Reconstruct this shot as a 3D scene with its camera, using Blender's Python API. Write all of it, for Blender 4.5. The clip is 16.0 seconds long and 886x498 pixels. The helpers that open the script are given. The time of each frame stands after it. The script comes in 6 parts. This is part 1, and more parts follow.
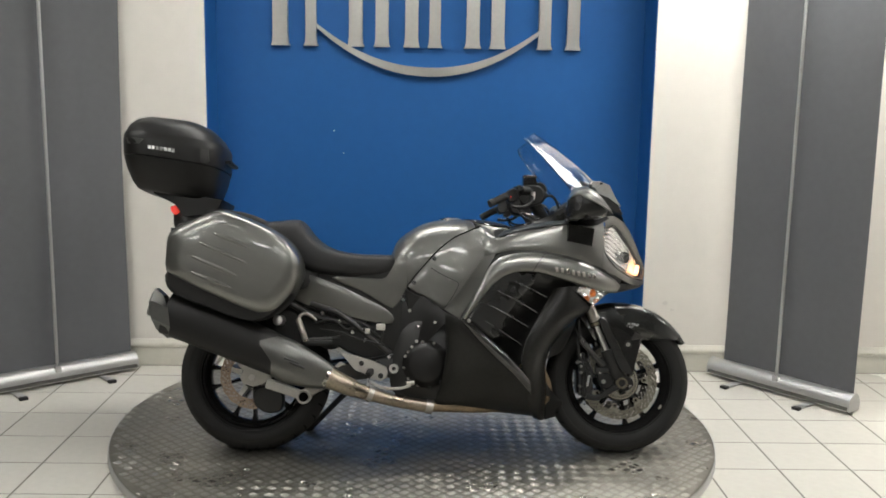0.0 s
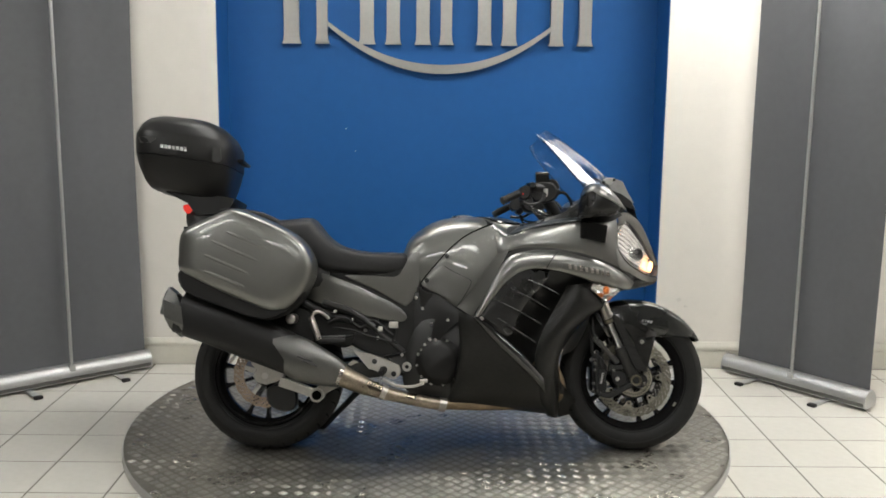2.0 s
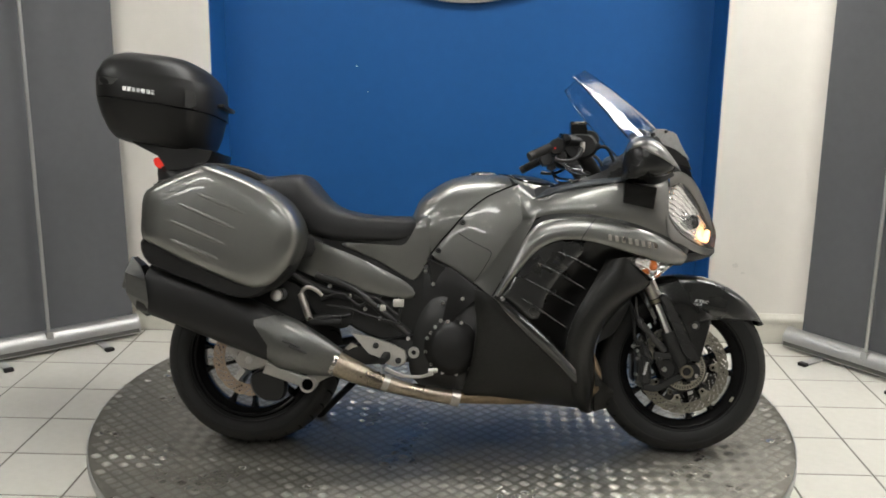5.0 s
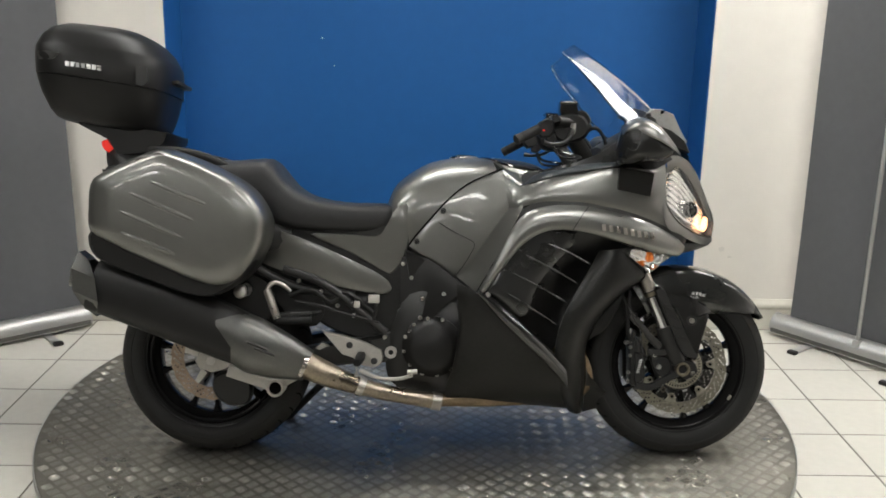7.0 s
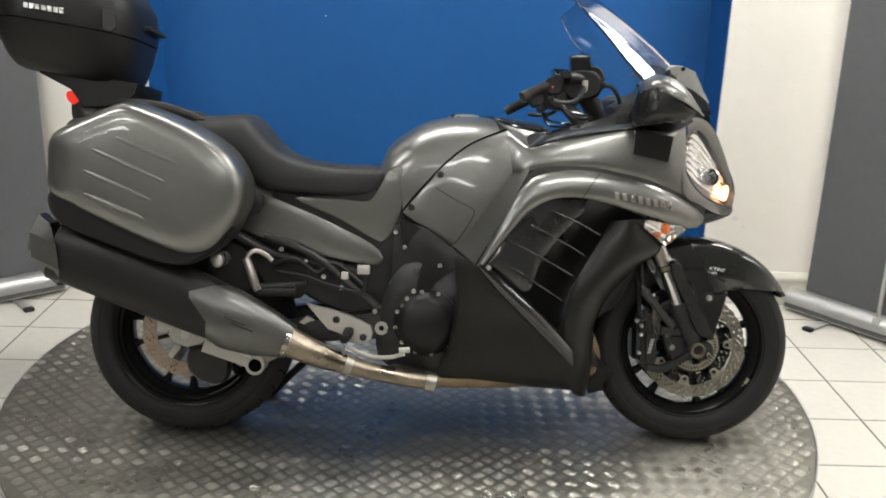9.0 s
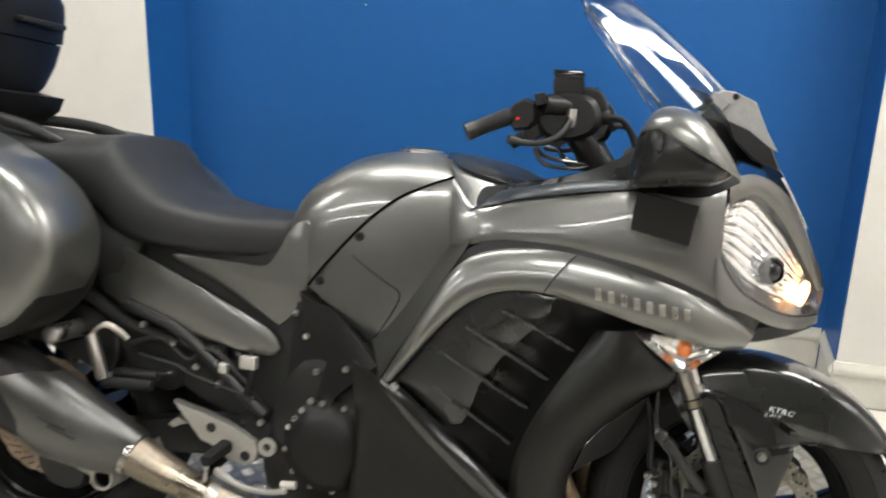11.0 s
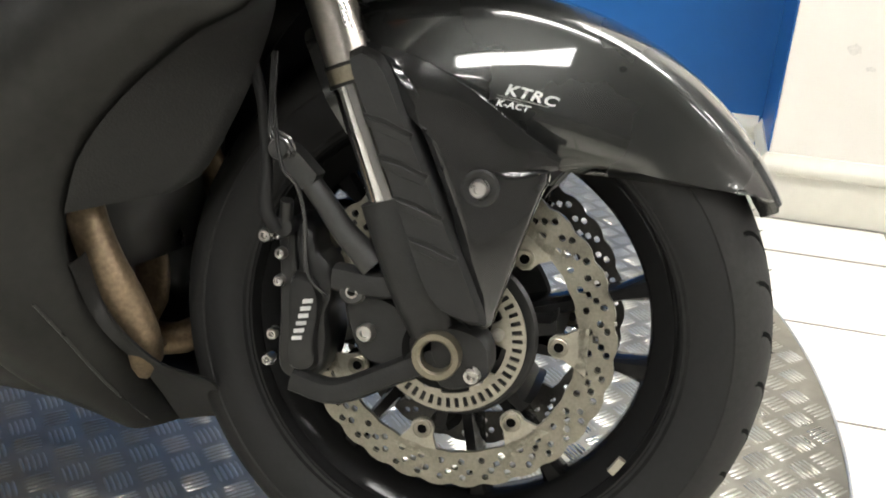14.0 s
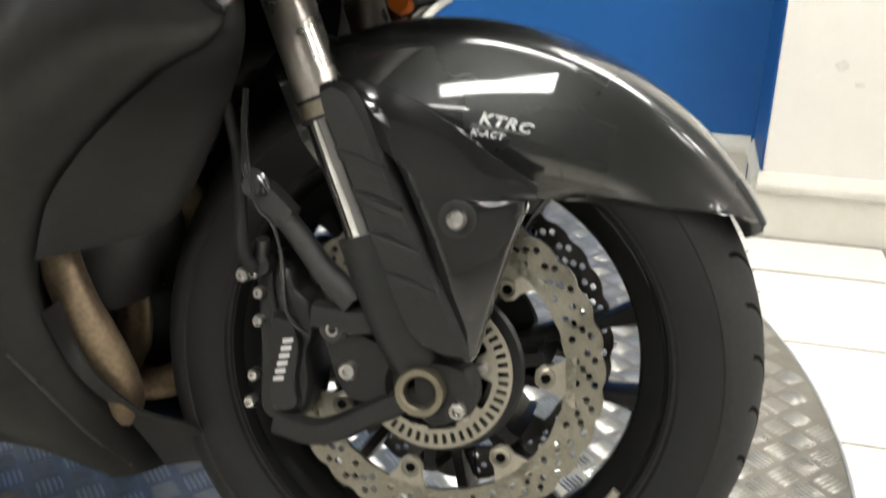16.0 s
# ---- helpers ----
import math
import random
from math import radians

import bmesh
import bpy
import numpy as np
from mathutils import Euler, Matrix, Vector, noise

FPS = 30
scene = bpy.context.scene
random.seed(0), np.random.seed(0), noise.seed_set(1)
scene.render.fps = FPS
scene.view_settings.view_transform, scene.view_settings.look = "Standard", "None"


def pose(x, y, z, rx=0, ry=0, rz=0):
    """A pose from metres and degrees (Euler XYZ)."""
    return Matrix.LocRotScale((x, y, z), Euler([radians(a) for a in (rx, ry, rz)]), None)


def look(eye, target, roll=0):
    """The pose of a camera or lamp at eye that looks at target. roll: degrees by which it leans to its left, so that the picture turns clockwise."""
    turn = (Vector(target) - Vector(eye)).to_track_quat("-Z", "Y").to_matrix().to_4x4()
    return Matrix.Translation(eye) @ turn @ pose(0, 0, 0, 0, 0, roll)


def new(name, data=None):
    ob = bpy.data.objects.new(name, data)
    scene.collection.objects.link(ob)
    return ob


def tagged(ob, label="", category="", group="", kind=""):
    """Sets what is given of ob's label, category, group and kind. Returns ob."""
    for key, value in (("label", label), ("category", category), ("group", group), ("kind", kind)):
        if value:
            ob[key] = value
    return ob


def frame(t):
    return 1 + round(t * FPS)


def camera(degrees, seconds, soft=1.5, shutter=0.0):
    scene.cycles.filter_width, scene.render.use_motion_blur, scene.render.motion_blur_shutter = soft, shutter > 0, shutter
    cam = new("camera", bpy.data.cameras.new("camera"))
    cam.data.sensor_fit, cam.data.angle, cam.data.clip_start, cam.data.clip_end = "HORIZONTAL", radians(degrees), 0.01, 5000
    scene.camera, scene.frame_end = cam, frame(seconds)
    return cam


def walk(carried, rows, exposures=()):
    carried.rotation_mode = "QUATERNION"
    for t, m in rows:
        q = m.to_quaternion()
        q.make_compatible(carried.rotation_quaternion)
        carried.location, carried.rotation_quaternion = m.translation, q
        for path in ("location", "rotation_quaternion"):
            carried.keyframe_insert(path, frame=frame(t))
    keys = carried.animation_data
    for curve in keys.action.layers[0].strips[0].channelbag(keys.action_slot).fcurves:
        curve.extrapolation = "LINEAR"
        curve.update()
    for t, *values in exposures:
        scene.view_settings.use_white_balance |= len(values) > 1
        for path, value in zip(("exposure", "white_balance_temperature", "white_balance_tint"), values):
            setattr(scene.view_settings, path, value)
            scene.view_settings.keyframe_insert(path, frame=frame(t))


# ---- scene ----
cam = camera(49.6, 16.0, soft=1.75, shutter=0.5)
PATH = [
    (0, (0.026, -0.161, 1.524), (0.068, 1.811, 1.192), 1.0),
    (0.5, (0.033, -0.164, 1.532), (0.065, 1.809, 1.209), 0.7),
    (1, (0.037, -0.162, 1.531), (0.06, 1.811, 1.204), 0.6),
    (1.5, (0.035, -0.154, 1.528), (0.046, 1.819, 1.195), 0.6),
    (2, (0.024, -0.152, 1.524), (0.041, 1.819, 1.186), 0.6),
    (2.5, (0.051, -0.145, 1.521), (0.058, 1.827, 1.187), 0.7),
    (3, (0.093, -0.131, 1.522), (0.042, 1.84, 1.185), 0.9),
    (3.5, (0.106, -0.048, 1.51), (0.021, 1.914, 1.131), 0.5),
    (3.7, (0.098, 0.003, 1.512), (0.044, 1.963, 1.116), 1.0),
    (5.8, (0.121, 0.666, 1.516), (0.05, 2.605, 1.031), 0.5),
    (6, (0.097, 0.678, 1.509), (0.074, 2.624, 1.047), 0.1),
    (6.5, (0.061, 0.72, 1.518), (0.1, 2.655, 1.014), 0.5),
    (7, (0.044, 0.741, 1.517), (0.064, 2.67, 0.987), 1.0),
    (7.5, (0.032, 0.751, 1.513), (0.062, 2.674, 0.964), 1.0),
    (8, (0.01, 0.783, 1.51), (0.082, 2.695, 0.928), 1.4),
    (8.2, (-0.002, 0.797, 1.498), (0.093, 2.707, 0.911), 1.4),
    (10.3, (0.321, 1.589, 1.427), (0.046, 3.466, 0.792), 0.9),
    (10.5, (0.394, 1.687, 1.415), (0.06, 3.556, 0.787), 0.4),
    (11, (0.631, 1.943, 1.424), (0.205, 3.789, 0.784), 1.7),
    (11.2, (0.658, 2.061, 1.446), (0.312, 3.897, 0.732), 1.9),
    (11.3, (0.69, 2.142, 1.43), (0.398, 3.975, 0.684), 2.4),
    (11.5, (0.754, 2.252, 1.397), (0.514, 4.098, 0.664), 4.1),
    (11.8, (0.828, 2.425, 1.398), (0.553, 4.197, 0.511), 3.3),
    (12, (0.895, 2.517, 1.34), (0.502, 4.261, 0.443), 2.9),
    (12.2, (0.959, 2.619, 1.306), (0.488, 4.319, 0.364), 1.6),
    (12.5, (0.952, 2.794, 1.184), (0.52, 4.423, 0.107), 1.2),
    (13, (0.958, 2.889, 0.935), (0.487, 4.62, 0.051), 0.9),
    (13.5, (0.992, 2.882, 0.822), (0.529, 4.635, -0.022), 2.3),
    (14, (1.014, 2.856, 0.81), (0.598, 4.614, -0.047), 3.1),
    (14.5, (1.028, 2.861, 0.784), (0.615, 4.59, -0.131), 2.8),
    (15, (1.033, 2.873, 0.773), (0.635, 4.599, -0.155), 2.1),
    (15.5, (1.04, 2.878, 0.78), (0.626, 4.61, -0.131), 1.2),
    (16, (1.032, 2.876, 0.804), (0.598, 4.659, 0.008), 0.8),
]
EXPOSURES = [(0, 0.0), (8.2, 0.06), (10.3, 0.74), (11, 0.49), (11.5, 0.14), (12, 0.06), (12.5, 0.12), (13, 0.40), (13.5, 0.96), (14.5, 0.92), (16, 0.84)]
walk(cam, [(t, look(eye, target, roll)) for t, eye, target, roll in PATH], EXPOSURES)

# ---------------------------------------------------------------- light
world = bpy.data.worlds.new("world")
scene.world = world
world.use_nodes = True
world.node_tree.nodes["Background"].inputs[0].default_value = (0.9, 0.92, 1.0, 1)
world.node_tree.nodes["Background"].inputs[1].default_value = 0.05


# ---------------------------------------------------------------- materials
def mat(name, color, rough=0.5, metal=0.0, vary=0.08, scale=6.0, bump=0.0, bscale=180.0, coat=0.0, coat_rough=0.05,
        trans=0.0, emit=None, power=0.0, rvary=0.08, spec=0.5):
    m = bpy.data.materials.new(name)
    m.use_nodes = True
    nt = m.node_tree
    bsdf = nt.nodes["Principled BSDF"]
    I = bsdf.inputs
    I["Roughness"].default_value, I["Metallic"].default_value = rough, metal
    I["Coat Weight"].default_value, I["Coat Roughness"].default_value = coat, coat_rough
    I["Transmission Weight"].default_value, I["Specular IOR Level"].default_value = trans, spec
    I["Base Color"].default_value = (*color, 1)
    if emit:
        I["Emission Color"].default_value, I["Emission Strength"].default_value = (*emit, 1), power
    tc = nt.nodes.new("ShaderNodeTexCoord")
    if vary:
        a, b = nt.nodes.new("ShaderNodeTexNoise"), nt.nodes.new("ShaderNodeTexNoise")
        a.inputs["Scale"].default_value, b.inputs["Scale"].default_value = scale, scale * 13
        a.inputs["Detail"].default_value = 5
        mixn = nt.nodes.new("ShaderNodeMath")
        mixn.operation = "ADD"
        ramp = nt.nodes.new("ShaderNodeMapRange")
        ramp.inputs["From Min"].default_value, ramp.inputs["From Max"].default_value = 0.6, 1.4
        ramp.inputs["To Min"].default_value, ramp.inputs["To Max"].default_value = 1 - vary, 1 + vary
        mul = nt.nodes.new("ShaderNodeVectorMath")
        mul.operation = "SCALE"
        mul.inputs[0].default_value = color
        for n in (a, b):
            nt.links.new(tc.outputs["Object"], n.inputs["Vector"])
        nt.links.new(a.outputs["Fac"], mixn.inputs[0])
        nt.links.new(b.outputs["Fac"], mixn.inputs[1])
        nt.links.new(mixn.outputs[0], ramp.inputs["Value"])
        nt.links.new(ramp.outputs[0], mul.inputs["Scale"])
        nt.links.new(mul.outputs[0], I["Base Color"])
        rr = nt.nodes.new("ShaderNodeMapRange")
        rr.inputs["From Min"].default_value, rr.inputs["From Max"].default_value = 0.3, 0.7
        rr.inputs["To Min"].default_value, rr.inputs["To Max"].default_value = max(0.02, rough - rvary), min(1, rough + rvary)
        nt.links.new(a.outputs["Fac"], rr.inputs["Value"])
        nt.links.new(rr.outputs[0], I["Roughness"])
    if bump:
        c = nt.nodes.new("ShaderNodeTexNoise")
        c.inputs["Scale"].default_value = bscale
        nt.links.new(tc.outputs["Object"], c.inputs["Vector"])
        bp = nt.nodes.new("ShaderNodeBump")
        bp.inputs["Strength"].default_value, bp.inputs["Distance"].default_value = bump, 0.002
        nt.links.new(c.outputs["Fac"], bp.inputs["Height"])
        nt.links.new(bp.outputs[0], I["Normal"])
    return m


M_SILVER = mat("silver_paint", (0.174, 0.174, 0.162), 0.38, 0.9, 0.03, 3, coat=0.62, coat_rough=0.04, rvary=0.02)
M_GREY = mat("dark_grey_paint", (0.0130, 0.0130, 0.0119), 0.41, 0.4, 0.32, 7, bump=0.06, bscale=420, coat=0.12, coat_rough=0.2, spec=0.34)
M_GLOSS = mat("gloss_black", (0.0125, 0.0125, 0.0122), 0.12, 0.0, 0.1, 5, coat=1.0, coat_rough=0.04, rvary=0.03)
M_PLASTIC = mat("black_plastic", (0.0155, 0.0155, 0.0150), 0.5, 0.0, 0.2, 9, bump=0.15, bscale=420, spec=0.35)
M_SEAT = mat("seat_vinyl", (0.019, 0.019, 0.020), 0.5, 0.0, 0.15, 8, bump=0.35, bscale=520, spec=0.35)
M_RUBBER = mat("tyre_rubber", (0.0105, 0.0105, 0.0103), 0.62, 0.0, 0.2, 12, bump=0.1, bscale=260, spec=0.3)
M_TREAD = mat("worn_tread_rubber", (0.0185, 0.0182, 0.0175), 0.75, 0.0, 0.2, 14, bump=0.12, bscale=300, spec=0.25)
M_ALLOY = mat("cast_alloy", (0.50, 0.48, 0.44), 0.46, 0.6, 0.12, 14, bump=0.08, bscale=300)
M_BLACKMETAL = mat("black_painted_metal", (0.0145, 0.0145, 0.0140), 0.34, 0.1, 0.15, 12, bump=0.04, bscale=300)
M_RIM = mat("gloss_black_rim", (0.011, 0.011, 0.011), 0.12, 0.0, 0.1, 9, spec=0.13)
M_CHROME = mat("chrome", (0.72, 0.72, 0.72), 0.09, 1.0, 0.04, 20, rvary=0.03)
M_FENDER = mat("deep_black_paint", (0.040, 0.041, 0.039), 0.26, 0.62, 0.06, 4, coat=1.0, coat_rough=0.03, spec=0.2)
M_LOUVRE = mat("grey_edge_line", (0.05, 0.05, 0.05), 0.3, 0.4, 0.1, 20)
M_AXLE = mat("dull_axle_steel", (0.24, 0.215, 0.16), 0.42, 0.9, 0.2, 40)
M_STEEL = mat("brushed_steel", (0.46, 0.43, 0.39), 0.30, 1.0, 0.15, 16, rvary=0.1)
M_PIPE = mat("heat_tinted_pipe", (0.31, 0.262, 0.205), 0.34, 1.0, 0.25, 9, rvary=0.12)
M_HEADER = mat("burnt_header_pipe", (0.22, 0.165, 0.105), 0.5, 0.7, 0.4, 16)
M_SHIELD = mat("brushed_heat_shield", (0.145, 0.145, 0.138), 0.37, 0.95, 0.08, 10)
M_DISC = mat("brake_disc_steel", (0.29, 0.272, 0.222), 0.38, 0.95, 0.22, 30, rvary=0.1)
M_TAB = mat("pale_machined_steel", (0.43, 0.405, 0.335), 0.42, 0.9, 0.15, 30, rvary=0.08)
# Darker copy of the disc steel; far-side shade is put into its colour.
M_SHADED_STEEL = mat("shade_darkened_steel", (0.085, 0.082, 0.075), 0.45, 0.8, 0.2, 30)
M_CAST = mat("grey_cast_bracket", (0.034, 0.034, 0.032), 0.48, 0.2, 0.15, 20, bump=0.08, bscale=300)
M_RDISC = mat("rusted_disc_steel", (0.34, 0.26, 0.19), 0.5, 0.85, 0.35, 30)
M_BOLT = mat("bolt_head", (0.62, 0.60, 0.57), 0.30, 1.0, 0.1, 40)
M_GLASS = mat("clear_plastic", (1, 1, 1), 0.02, 0, 0, trans=1.0)
M_SCREEN = mat("windscreen_plastic", (0.92, 0.94, 0.95), 0.02, 0, 0, trans=1.0)
M_SCREEN.node_tree.nodes["Principled BSDF"].inputs["IOR"].default_value = 1.62
M_REFLECT = mat("lamp_reflector", (0.90, 0.90, 0.89), 0.09, 1.0, 0.1, 60)
M_LEDGE = mat("blue_grey_trim", (0.030, 0.036, 0.040), 0.40, 0.2, 0.08, 8, coat=0.15)
M_CABLE = mat("shiny_cable_sheath", (0.03, 0.03, 0.03), 0.2, 0.0, 0.1, 30, coat=0.8)
M_SATIN = mat("satin_black_plastic", (0.0105, 0.0105, 0.0103), 0.30, 0.0, 0.12, 7, bump=0.05, bscale=500, spec=0.38)
M_CASE = mat("case_black_plastic", (0.0080, 0.0077, 0.0074), 0.42, 0.0, 0.1, 3, bump=0.05, bscale=500, spec=0.3, rvary=0.03)
# Near-black colour stands in for the shade inside grooves and bores.
M_GROOVE = mat("tread_groove_shade", (0.003, 0.003, 0.003), 0.95, 0.0, 0.1, 9, spec=0.05)
M_SCUFF = mat("wall_scuff", (0.585, 0.56, 0.52), 0.8, 0.0, 0.2, 30)
M_AMBER = mat("amber_lens", (0.55, 0.13, 0.02), 0.15, 0.0, 0.1, 40, emit=(1.0, 0.30, 0.04), power=0.02)
M_SIDELIGHT = mat("lit_sidelight", (1.0, 0.5, 0.2), 0.2, 0.0, 0, emit=(1.0, 0.50, 0.22), power=4.2)
M_RED = mat("glowing_red_plastic", (0.55, 0.02, 0.015), 0.15, 0.0, 0.1, 40, emit=(1.0, 0.05, 0.03), power=0.5)
M_WHITE = mat("white_lettering", (0.55, 0.55, 0.54), 0.4, 0, 0.05, 20)
M_BADGE = mat("silver_badge", (0.62, 0.62, 0.60), 0.3, 0.7, 0.05, 20)
M_WALL = mat("white_wall_paint", (0.70, 0.67, 0.62), 0.75, 0.0, 0.03, 1.3, bump=0.12, bscale=160, spec=0.3)
M_WHITEWALL = mat("bright_unseen_wall", (0.85, 0.80, 0.79), 0.7, 0.0, 0.03, 1.3, spec=0.3)
M_FARWALL = mat("grey_unseen_wall", (0.45, 0.44, 0.42), 0.8, 0.0, 0.06, 0.7, spec=0.3)
M_BLUE = mat("blue_wall_paint", (0.008, 0.088, 0.285), 0.55, 0.0, 0.05, 1.5, bump=0.10, bscale=150, spec=0.35)
M_SKIRT = mat("skirting_paint", (0.62, 0.60, 0.53), 0.4, 0.0, 0.05, 3)
M_TILE = mat("glazed_floor_tile", (0.64, 0.62, 0.56), 0.22, 0.0, 0.04, 2.5, bump=0.02, bscale=40, rvary=0.08)
M_GROUT = mat("grey_grout", (0.15, 0.135, 0.115), 0.9, 0.0, 0.25, 20)
M_CEIL = mat("ceiling_board", (0.075, 0.074, 0.071), 0.9, 0.0, 0.04, 3)
M_PLATE = mat("tread_plate_metal", (0.315, 0.302, 0.262), 0.44, 0.9, 0.14, 3.5, bump=0.05, bscale=300, rvary=0.1)
M_RIDGE = mat("polished_ridge_metal", (0.47, 0.455, 0.41), 0.32, 0.92, 0.16, 5, rvary=0.08)
M_BRACKET = mat("pale_grey_plastic", (0.36, 0.355, 0.34), 0.36, 0.2, 0.1, 9, coat=0.4)
M_DUCT = mat("gloss_grey_duct", (0.022, 0.0225, 0.022), 0.3, 0.2, 0.1, 6, coat=0.7, coat_rough=0.05, spec=0.4)
M_SIDEWALL = mat("dark_unseen_wall", (0.10, 0.098, 0.095), 0.8, 0.0, 0.06, 0.7, spec=0.3)
M_FABRIC = mat("grey_banner_fabric", (0.112, 0.114, 0.121), 0.75, 0.0, 0.06, 2.0, bump=0.15, bscale=800, spec=0.3)
M_ANOD = mat("anodised_aluminium", (0.50, 0.50, 0.49), 0.42, 0.8, 0.06, 8)
M_CARD = mat("cardboard", (0.26, 0.16, 0.075), 0.85, 0.0, 0.12, 7, bump=0.1, bscale=90)
M_BAG = mat("black_bag_fabric", (0.012, 0.012, 0.012), 0.8, 0.0, 0.2, 9, bump=0.3, bscale=300)
M_LIGHT = mat("light_diffuser", (0.9, 0.9, 0.9), 0.5, 0, 0, emit=(1.0, 0.988, 0.945), power=25.2)
M_LOGO = mat("brushed_sign_metal", (0.52, 0.51, 0.48), 0.36, 0.85, 0.06, 5)


# ---------------------------------------------------------------- mesh helpers
def part(name, bm, material, parent=None, label="", smooth=38.0):
    me = bpy.data.meshes.new(name)
    bmesh.ops.recalc_face_normals(bm, faces=bm.faces[:])
    bm.to_mesh(me)
    bm.free()
    me.materials.append(material)
    if smooth:
        me.shade_smooth()
        me.set_sharp_from_angle(angle=radians(smooth))
    ob = new(name, me)
    ob.parent = parent
    if label:
        ob["label"] = label
    return ob


def spline(pts, n, closed=False):
    """n points along a Catmull-Rom curve, evenly by index length."""
    P = [np.array(p, float) for p in pts]
    k = len(P)
    segs = k if closed else k - 1
    raw = []
    for i in range(segs):
        p1, p2 = P[i], P[(i + 1) % k]
        p0 = P[i - 1] if (closed or i > 0) else 2 * p1 - p2
        p3 = P[(i + 2) % k] if (closed or i + 2 < k) else 2 * p2 - p1
        for s in range(12):
            u = s / 12
            raw.append(0.5 * (2 * p1 + (p2 - p0) * u + (2 * p0 - 5 * p1 + 4 * p2 - p3) * u * u + (3 * p1 - p0 - 3 * p2 + p3) * u ** 3))
    raw.append(P[0] if closed else P[-1])
    raw = np.array(raw)
    d = np.r_[0, np.cumsum(np.linalg.norm(np.diff(raw, axis=0), axis=1))]
    t = np.linspace(0, d[-1], n + 1)[:-1] if closed else np.linspace(0, d[-1], n)
    return np.stack([np.interp(t, d, raw[:, c]) for c in range(raw.shape[1])], 1)


FLARE = 0.044


def U(x, z, w):
    """A place on the wheels: x ahead, z up, w out to the right."""
    return Vector((x, -w, z))


def V(x, z, w):
    """A place on the bodywork, whose sides flare out with height."""
    return Vector((x, -(w + FLARE * z * max(-1.0, min(1.0, w / 0.12))), z - FLARE * abs(w)))


def grid(rows, loop=False, caps=False):
    bm = bmesh.new()
    vs = [[bm.verts.new(p) for p in r] for r in rows]
    m = len(rows[0])
    for i in range(len(rows) - 1):
        for j in range(m if loop else m - 1):
            bm.faces.new((vs[i][j], vs[i][(j + 1) % m], vs[i + 1][(j + 1) % m], vs[i + 1][j]))
    if caps:
        bm.faces.new(vs[0])
        bm.faces.new(vs[-1][::-1])
    return bm


def skin(top, bot, bulge=0.0, roll=0.0, n=26, m=9, thick=0.004, side=1, power=8):
    """A curved panel between two edges of (x, z, w), swelling outward by bulge, its edges rolled inward."""
    a, b = spline(top, n), spline(bot, n)
    outer, inner = [], []
    for i in range(n):
        ro, ri = [], []
        for j in range(m):
            s = j / (m - 1)
            p = a[i] * (1 - s) + b[i] * s
            w = p[2] + bulge * math.sin(math.pi * s) - roll * abs(2 * s - 1) ** power
            ro.append(V(p[0], p[1], side * w))
            ri.append(V(p[0], p[1], side * (w - thick)))
        outer.append(ro)
        inner.append(ri)
    rows = [o + i[::-1] for o, i in zip(outer, inner)]
    return grid(rows, loop=True, caps=True)


def block(outline, layers, n=44, side=1, closed_spline=True, at=V):
    """A solid with a side outline in (x, z), its layers (w, scale) across the machine."""
    o = spline(outline, n, True) if closed_spline else np.array(outline, float)
    c = o.mean(axis=0)
    rows = [[at(*(c + (p - c) * s), side * w) for p in o] for w, s in layers]
    return grid(rows, loop=True, caps=True)


def loft(secs, m=28, n=40, w0=0.0):
    """A body along x from sections (x, low, high, half width, squareness)."""
    S = spline(secs, n)
    rows = []
    for x, lo, hi, hw, e in S:
        r = []
        for j in range(m):
            t = 2 * math.pi * j / m
            c, s = math.cos(t), math.sin(t)
            r.append(V(x, (lo + hi) / 2 + (hi - lo) / 2 * math.copysign(abs(s) ** (2 / e), s), w0 + hw * math.copysign(abs(c) ** (2 / e), c)))
        rows.append(r)
    return grid(rows, loop=True, caps=True)


def tube(path, radius, n=24, m=12, e=2.0, flat=1.0, smooth=True):
    """A tube along (x, z, w) places; radius a number or one for each place."""
    k = len(path)
    rad = radius if isinstance(radius, (list, tuple)) else [radius] * k
    pts = [tuple(p) + (r,) for p, r in zip(path, rad)]
    S = spline(pts, n) if smooth and k > 2 else np.array(pts, float)
    P = [V(*p[:3]) for p in S]
    rows, up = [], None
    for i, p in enumerate(P):
        d = (P[min(i + 1, len(P) - 1)] - P[max(i - 1, 0)]).normalized()
        if up is None:
            up = Vector((0, 0, 1)) if abs(d.z) < 0.9 else Vector((1, 0, 0))
        a = d.cross(up).normalized()
        up = a.cross(d).normalized()
        r = S[i][3]
        row = []
        for j in range(m):
            t = 2 * math.pi * j / m
            c, s = math.cos(t), math.sin(t)
            row.append(p + a * (r * flat * math.copysign(abs(c) ** (2 / e), c)) + up * (r * math.copysign(abs(s) ** (2 / e), s)))
        rows.append(row)
    return grid(rows, loop=True, caps=True)


def revolve(profile, x, z, n=72, closed=True, wheel=None):
    """A ring about the line across the machine at (x, z), from a profile of (radius, w)."""
    wm = sum(w for r, w in profile) / len(profile)
    shift = V(x, z, wm) - U(x, z, wm) if wheel is None else Vector((0, 0, 0))
    rows = []
    for i in range(n + 1):
        t = 2 * math.pi * i / n
        rows.append([U(x + r * math.cos(t), z + r * math.sin(t), w) + shift for r, w in profile])
    bm = grid(rows, loop=closed)
    bmesh.ops.remove_doubles(bm, verts=bm.verts[:], dist=1e-6)
    return bm


